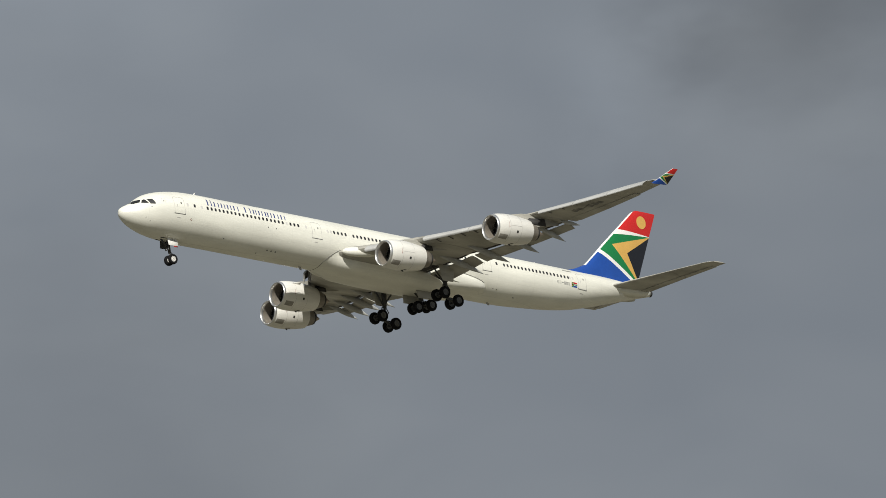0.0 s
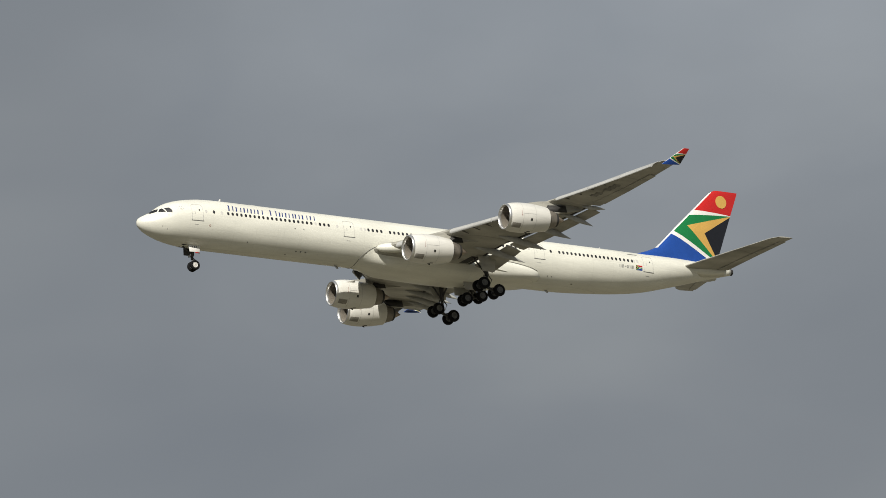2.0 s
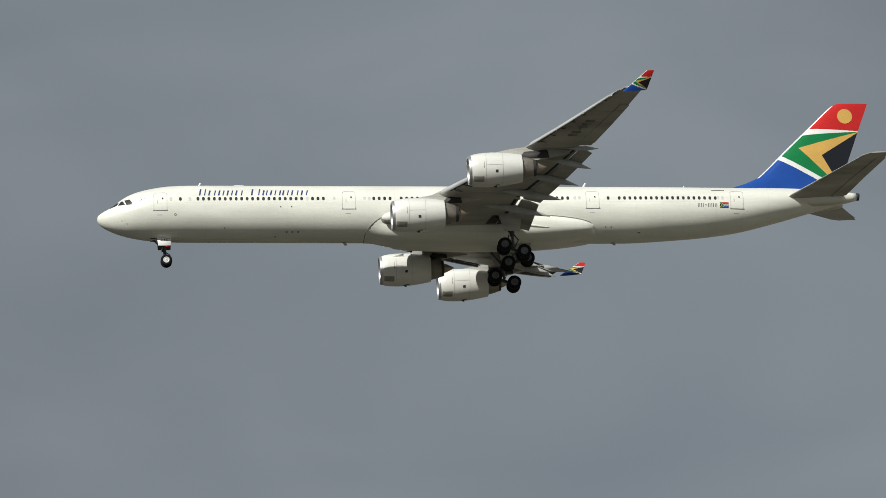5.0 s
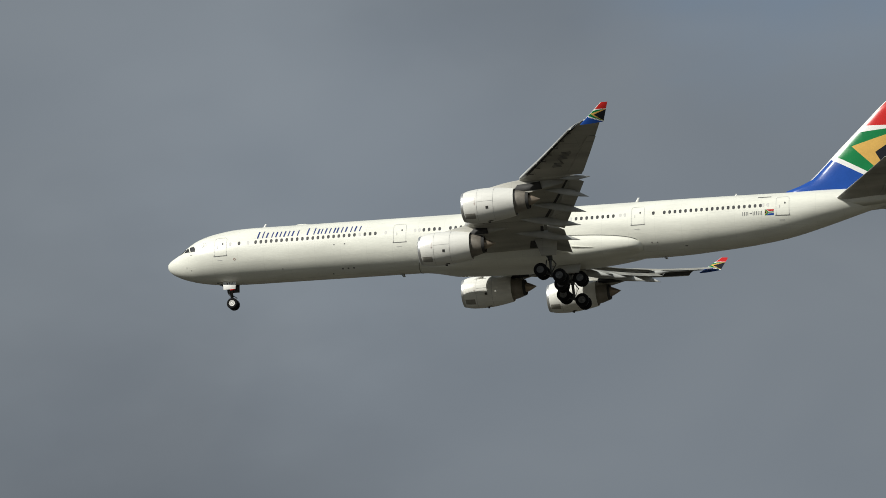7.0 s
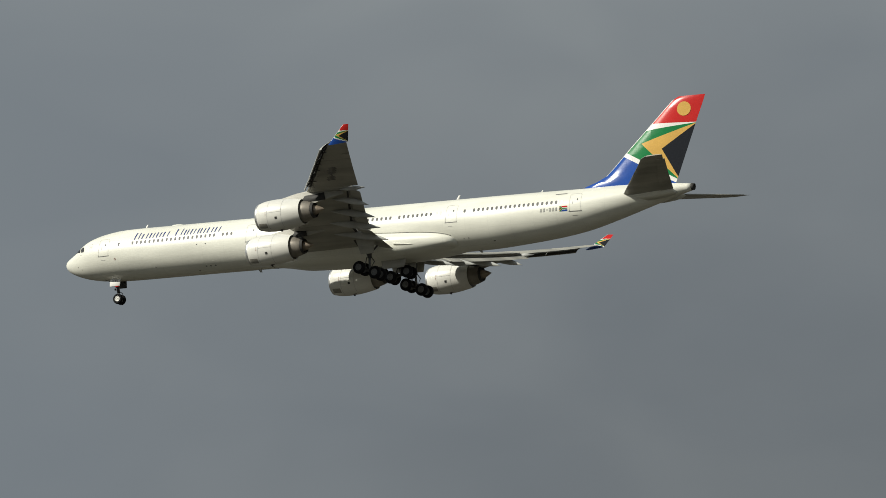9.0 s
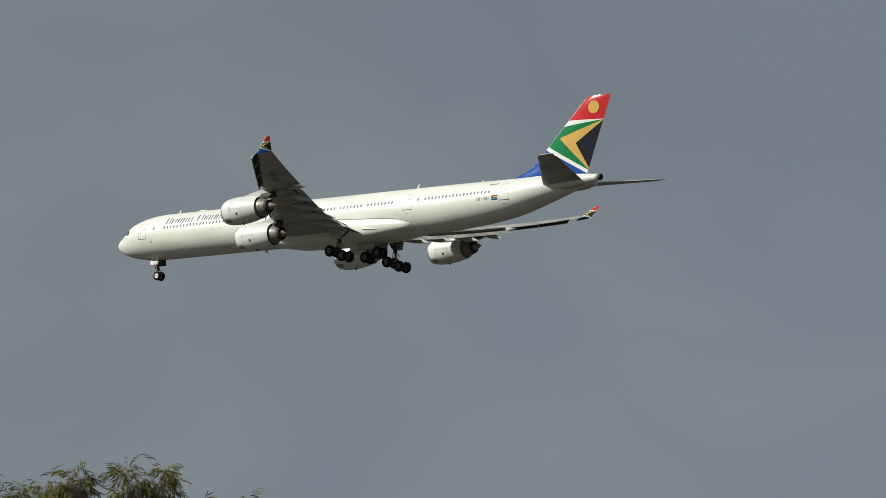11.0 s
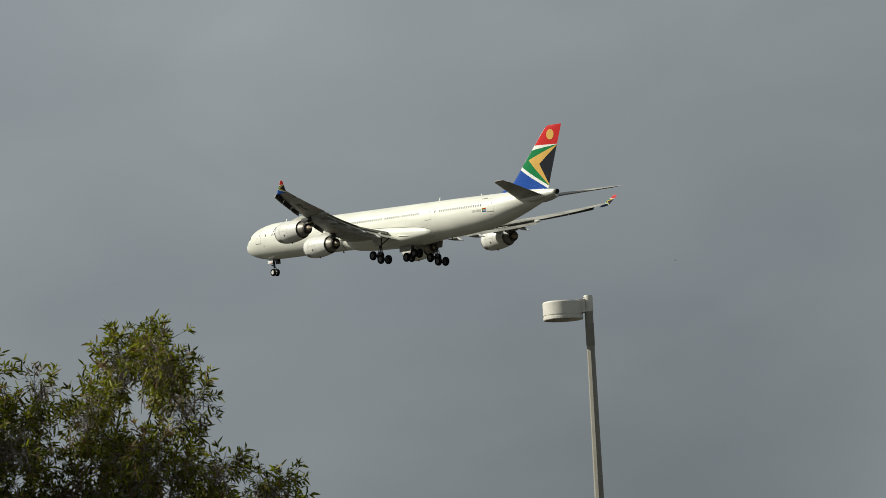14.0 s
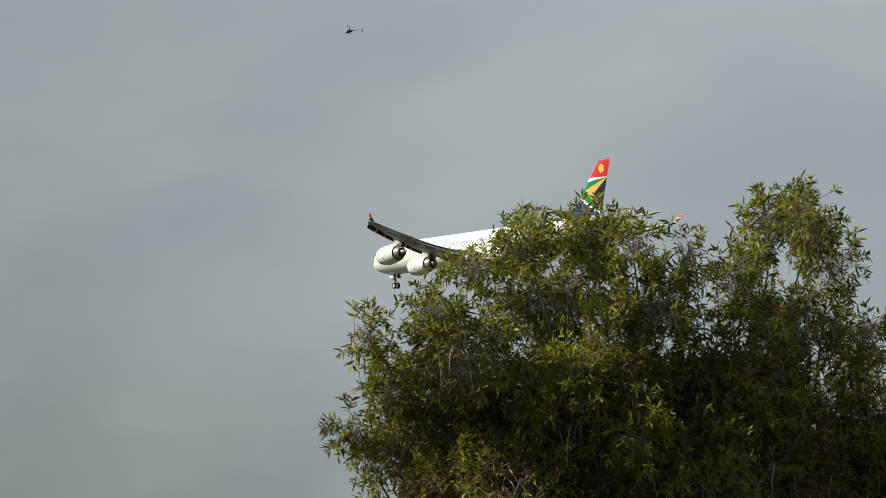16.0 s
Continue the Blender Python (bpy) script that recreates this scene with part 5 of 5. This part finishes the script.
ground()
street_lamp()
gum = tree(3, "tall gum tree with a ragged drooping grey-green crown", 74.0, -41.4,
     [(-43.25, 6.78, 0.27, 0.24), (-42.60, 6.86, 0.45, 0.39), (-41.80, 6.93, 0.42, 0.45), (-42.52, 6.31, 0.54, 0.48), (-43.29, 6.18, 0.30, 0.36),
      (-43.76, 5.90, 0.36, 0.30), (-40.90, 6.69, 0.48, 0.39), (-40.46, 6.85, 0.33, 0.33), (-39.91, 6.87, 0.27, 0.36), (-39.55, 6.85, 0.24, 0.36),
      (-40.02, 6.27, 0.54, 0.48), (-41.18, 6.17, 0.54, 0.48), (-41.91, 6.21, 0.48, 0.48), (-39.16, 6.34, 0.33, 0.42), (-38.66, 6.42, 0.24, 0.45),
      (-38.95, 5.84, 0.36, 0.36), (-38.30, 5.55, 0.30, 0.27), (-39.63, 5.70, 0.36, 0.36), (-40.42, 5.63, 0.54, 0.36), (-43.42, 5.52, 0.66, 0.54),
      (-42.20, 5.50, 0.73, 0.60), (-40.99, 5.43, 0.73, 0.60), (-39.54, 5.21, 0.79, 0.54), (-42.93, 4.58, 1.21, 0.73), (-41.41, 4.49, 1.33, 0.73),
      (-39.90, 4.39, 1.21, 0.73),
      (-44.32, 5.07, 0.27, 0.27), (-44.44, 4.66, 0.3, 0.3), (-44.03, 4.45, 0.48, 0.48), (-41.36, 6.66, 0.33, 0.33)],
     LEAF_A, 0.105, 0.0082, 0.20, 11, 1.1, 0.15, 1660, 1.2, 0.34, 0.8, 0.35, 0.32, 0.30)
# one pale limb of the gum shows between the leaves
branch = [at(pan, up, 73.7) - gum.location for pan, up in ((-39.86, 4.3), (-39.69, 4.95), (-39.53, 5.36), (-39.41, 5.58), (-39.36, 5.8))]
part("limb", tube(branch, [0.05, 0.042, 0.035, 0.025, 0.012], 8), PALEBARK, gum, "pale brown limb")
tree(8, "bushy tree with narrow bright green leaves and pale twigs", 45.0, -55.0,
     [(-56.12, 5.62, 0.40, 0.39), (-55.45, 5.67, 0.44, 0.45), (-54.98, 5.51, 0.30, 0.36), (-56.69, 5.43, 0.36, 0.30), (-57.20, 4.98, 0.33, 0.36),
      (-54.41, 5.41, 0.27, 0.27), (-53.45, 5.58, 0.42, 0.48), (-53.02, 5.68, 0.39, 0.46), (-52.87, 5.18, 0.36, 0.36), (-53.85, 5.07, 0.42, 0.42),
      (-52.55, 4.44, 0.36, 0.36), (-52.02, 4.22, 0.33, 0.39), (-51.74, 3.83, 0.24, 0.27), (-55.92, 5.02, 0.73, 0.54), (-54.84, 4.83, 0.66, 0.54),
      (-53.40, 4.49, 0.73, 0.54), (-56.86, 4.47, 0.73, 0.48), (-55.68, 3.97, 0.97, 0.66), (-54.17, 3.82, 0.97, 0.66), (-52.79, 3.66, 0.79, 0.60),
      (-57.20, 3.89, 0.79, 0.60), (-51.95, 3.42, 0.48, 0.48), (-56.04, 3.09, 1.51, 0.73), (-54.23, 2.97, 1.51, 0.73), (-52.72, 2.87, 1.21, 0.66),
      (-57.91, 4.82, 0.30, 0.30), (-57.61, 4.26, 0.48, 0.48), (-58.13, 3.81, 0.27, 0.30), (-57.02, 4.88, 0.36, 0.36), (-57.54, 3.52, 0.66, 0.54),
      (-51.32, 3.08, 0.30, 0.26), (-51.60, 2.75, 0.50, 0.36), (-55.31, 5.80, 0.22, 0.20), (-56.0, 5.84, 0.24, 0.18),
      (-55.12, 4.51, 0.28, 0.35, 0.6), (-55.05, 4.02, 0.33, 0.40, 0.6), (-55.02, 3.48, 0.36, 0.40, 0.4), (-56.70, 4.0, 0.40, 0.40, 0.3), (-56.66, 3.4, 0.45, 0.40, 0.4)],
     LEAF_B, 0.080, 0.0084, 0.17, 12, 0.16, 0.55, 2900, 1.4, 0.30, 1.7, 0.38, 0.45, 0.12)


# ---- what else flies ----
def bird(name, label, scale):
    b = tagged(new(name), label, "bird")
    s = scale
    body = lathe([(-0.215, 0.004), (-0.20, 0.020), (-0.175, 0.033), (-0.145, 0.035), (-0.115, 0.032), (-0.06, 0.042), (0.0, 0.054), (0.07, 0.052), (0.14, 0.034), (0.20, 0.018)], (0, 0, 0), (1, 0, 0), 18, True)
    bmesh.ops.scale(body, vec=(s, s, s * 0.9), verts=body.verts)
    body = part("body", body, FEATHER, b, "black feathered body")
    beak = lathe([(-0.275, 0.002), (-0.25, 0.008), (-0.205, 0.014)], (0, 0, 0.0), (1, 0, 0.03), 8, True)
    bmesh.ops.scale(beak, vec=(s, s, s), verts=beak.verts)
    part("beak", beak, FEATHER, body)
    part("tail", slab([(0.16 * s, -0.02 * s, 0.01 * s), (0.27 * s, -0.045 * s, 0), (0.29 * s, 0, 0), (0.27 * s, 0.045 * s, 0), (0.16 * s, 0.02 * s, 0.01 * s)], 0.008 * s), FEATHER, body)
    wings = []
    for side in (-1, 1):
        rings = []
        for y, a, c, z in ((0.0, -0.07, 0.17, 0), (0.06, -0.09, 0.18, 0.004), (0.13, -0.12, 0.23, 0.006), (0.20, -0.13, 0.26, 0.004), (0.28, -0.11, 0.255, 0.002), (0.35, -0.07, 0.20, 0.004), (0.40, -0.03, 0.14, 0.008)):
            rings.append([(s * (a + c * u), side * s * y * 0.97, s * (z + w * 0.012)) for u, w in ((0, 0), (0.12, 1), (0.5, 0.9), (1, 0.05), (1, -0.05), (0.5, 0.1), (0.12, -0.6))])
        w = part("wing", loft(rings), FEATHER, b, "black spread wing")
        w.location = (0, side * 0.03 * s, 0.02 * s)
        # the outer quills overlap and part only at their tips
        for k in range(6):
            x0, y0 = -0.052 + 0.024 * k, 0.345 - 0.006 * k
            dx, dy = 0.055 + 0.004 * k, 0.175 - 0.024 * abs(k - 1.2)
            outline = ((x0 - 0.014, y0, 0.002), (x0 + dx * 0.6 - 0.020, y0 + dy * 0.65, 0.010), (x0 + dx - 0.006, y0 + dy * 0.94, 0.017), (x0 + dx + 0.004, y0 + dy, 0.019), (x0 + dx * 0.85 + 0.022, y0 + dy * 0.75, 0.013), (x0 + 0.045, y0, 0.002))
            part("feather", slab([(s * x, side * s * y * 0.97, s * (z - 0.002 * k)) for x, y, z in outline], 0.005 * s), FEATHER, w)
        wings.append((side, w))
    return b, wings


crow, crow_wings = bird("crow", "black crow flapping past in the sky", 1.0)
speck, _ = bird("distant_bird", "tiny dark bird far off in the sky", 0.4)


def helicopter():
    h = tagged(new("helicopter"), "small dark helicopter far off in the sky", "helicopter")
    shape = [(-2.0, 0.05, 0.05, -0.35), (-1.7, 0.40, 0.42, -0.3), (-1.0, 0.62, 0.75, -0.1), (0.0, 0.66, 0.88, 0.05), (0.9, 0.55, 0.72, 0.12), (1.7, 0.25, 0.32, 0.3), (2.2, 0.14, 0.16, 0.42), (6.6, 0.08, 0.09, 0.62)]
    rings = [[(x, w * math.cos(k * math.pi / 8), z + q * math.sin(k * math.pi / 8)) for k in range(16)] for x, w, q, z in shape]
    part("cabin", loft(rings), HELI, h, "dark rounded cabin and tail boom")
    part("mast", lathe([(0, 0.32), (0.5, 0.2), (1.5, 0.12), (1.75, 0.10)], (0.15, 0, 0.7), (0, 0, 1), 12, True), HELI, h)
    for a in (78, 258):
        c, s = math.cos(radians(a)), math.sin(radians(a))
        part("rotor_blade", slab([(0.15 - s * 0.14, c * 0.14, 2.42), (0.15 + c * 5 - s * 0.14, s * 5 + c * 0.14, 2.6), (0.15 + c * 5 + s * 0.14, s * 5 - c * 0.14, 2.6), (0.15 + s * 0.14, -c * 0.14, 2.42)], 0.06), HELI, h)
    part("tail_fin", slab([(6.2, 0, 0.5), (6.8, 0, 1.55), (7.15, 0, 1.5), (6.8, 0, 0.55), (7.0, 0, -0.35), (6.6, 0, -0.3)], 0.07), HELI, h)
    part("tail_rotor", slab([(6.75, -0.2, -0.15), (6.85, -0.2, -0.15), (6.85, -0.2, 1.35), (6.75, -0.2, 1.35)], 0.04), HELI, h)
    for s in (-1, 1):
        part("skid", tube([(-1.9, s * 0.95, -1.15), (-1.6, s * 0.95, -1.35), (1.5, s * 0.95, -1.35)], 0.06, 6), HELI, h)
        part("strut", tube([(-0.8, s * 0.45, -0.6), (-0.8, s * 0.95, -1.35)], 0.05, 6), HELI, h)
        part("strut", tube([(0.9, s * 0.45, -0.5), (0.9, s * 0.95, -1.35)], 0.05, 6), HELI, h)
    return h


heli = helicopter()

FLIGHT = [(0, pose(342.72, 435.18, 130.34, -2.30, 3.31, -1.46)),
          (0.5, pose(345.05, 483.53, 142.61, -1.88, 3.00, -1.10)),
          (1, pose(325.04, 508.82, 148.09, -1.49, 2.76, -0.84)),
          (1.5, pose(287.56, 508.85, 146.27, -1.65, 2.71, -0.69)),
          (2, pose(249.81, 508.73, 144.47, -2.07, 2.87, -0.79)),
          (2.5, pose(212.41, 508.84, 142.75, -2.66, 3.08, -0.94)),
          (3, pose(174.73, 508.75, 140.90, -3.06, 3.23, -1.20)),
          (3.5, pose(137.32, 508.84, 139.07, -3.20, 3.27, -1.30)),
          (3.7, pose(122.25, 508.76, 138.33, -3.18, 3.27, -1.30)),
          (4.5, pose(62.22, 508.76, 135.46, -2.74, 3.20, -1.15)),
          (5.1, pose(17.20, 508.75, 133.31, -2.38, 3.15, -1.03)),
          (5.8, pose(-35.33, 508.75, 130.80, -1.98, 3.10, -0.93)),
          (6, pose(-50.33, 508.79, 130.11, -1.85, 3.12, -0.97)),
          (6.5, pose(-87.85, 508.88, 128.31, -1.60, 3.17, -1.10)),
          (7, pose(-125.51, 508.93, 126.57, -1.35, 3.25, -1.29)),
          (7.5, pose(-162.81, 508.68, 124.67, -1.13, 3.30, -1.35)),
          (8, pose(-200.58, 508.80, 122.98, -1.06, 3.35, -1.57)),
          (8.5, pose(-237.99, 508.78, 121.12, -1.09, 3.33, -1.62)),
          (9, pose(-275.65, 508.75, 119.48, -1.31, 3.26, -1.72)),
          (9.2, pose(-290.67, 508.80, 118.73, -1.40, 3.24, -1.73)),
          (9.9, pose(-343.32, 508.97, 116.52, -1.40, 3.24, -1.73)),
          (10.6, pose(-395.98, 509.14, 114.32, -1.41, 3.25, -1.72)),
          (11.3, pose(-448.63, 509.31, 112.12, -1.41, 3.25, -1.72)),
          (11.5, pose(-463.77, 509.24, 111.23, -1.33, 3.24, -1.68)),
          (12, pose(-502.23, 508.76, 108.91, -1.14, 3.25, -1.63)),
          (12.5, pose(-538.68, 509.25, 106.86, -0.95, 3.32, -1.54)),
          (13, pose(-577.46, 508.84, 104.55, -0.83, 3.36, -1.49)),
          (13.5, pose(-614.35, 509.48, 102.78, -0.77, 3.28, -1.42)),
          (14, pose(-652.49, 508.90, 101.30, -0.73, 3.15, -1.28)),
          (14.5, pose(-689.61, 509.11, 100.21, -0.63, 2.82, -1.18)),
          (15, pose(-728.27, 508.08, 98.57, -0.52, 2.59, -1.10)),
          (15.5, pose(-766.11, 508.74, 97.35, -0.48, 2.51, -1.06)),
          (16, pose(-804.69, 507.70, 95.32, -0.50, 2.53, -1.00))]


def motions():
    walk(airliner, FLIGHT)
    # the crow crosses close by, beating its wings five times a second
    rows = []
    for t in [0.0, 1.0, 2.0, 2.6, 3.0, 3.1, 3.2, 3.3, 3.4, 3.5, 3.6, 3.8, 4.4, 6.0, 9.0, 12.0, 16.0]:
        u = t - 3.35
        p = at(20.04, 15.64, 38.0) + Vector((math.cos(radians(20.35)), -math.sin(radians(20.35)), 0)) * (38.0 * math.tan(radians(11.2)) * u) + Vector((0, 0, -2.55 * u))
        # its flight is not quite even
        side, lift = {3.4: (0.34, -0.145), 3.5: (0.064, -0.036), 3.6: (0.36, 0.0)}.get(t, (0.0, 0.0))
        p += Vector((math.cos(radians(20.35)) * side, -math.sin(radians(20.35)) * side, lift))
        if t > 6:
            p.z = max(p.z, 3.0)
        rows.append((t, Matrix.Translation(p) @ pose(0, 0, 0, 0, 0, -80) @ pose(0, 0, 0, 22, 30, 0)))
    walk(crow, rows)
    beats = [k * 0.1 for k in range(161)]
    for side, w in crow_wings:
        walk(w, [(t, Matrix.Translation(w.location.copy()) @ pose(0, 0, 0, side * ((42 if side > 0 else 20) if round(t * 10) % 2 == 0 else (-23 if side > 0 else -27)), (-16 if side > 0 else -6) if round(t * 10) % 2 == 0 else 0, 0)) for t in beats])
    far = 420.0
    walk(speck, [(t, Matrix.Translation(at(-47.77 + 0.2 * (t - 12.5), 6.65 - 0.21 * (t - 12.5), far)) @ pose(0, 0, 0, 0, 0, 40)) for t in (0.0, 4.0, 8.0, 12.0, 16.0)])
    far = 2700.0
    walk(heli, [(t, Matrix.Translation(at(-57.19 - 0.664 * (t - 15), 8.05 + 0.034 * (t - 15), far)) @ pose(0, 0, 0, 0, 3, 55)) for t in (0.0, 4.0, 8.0, 12.0, 14.0, 15.0, 16.0)])


motions()
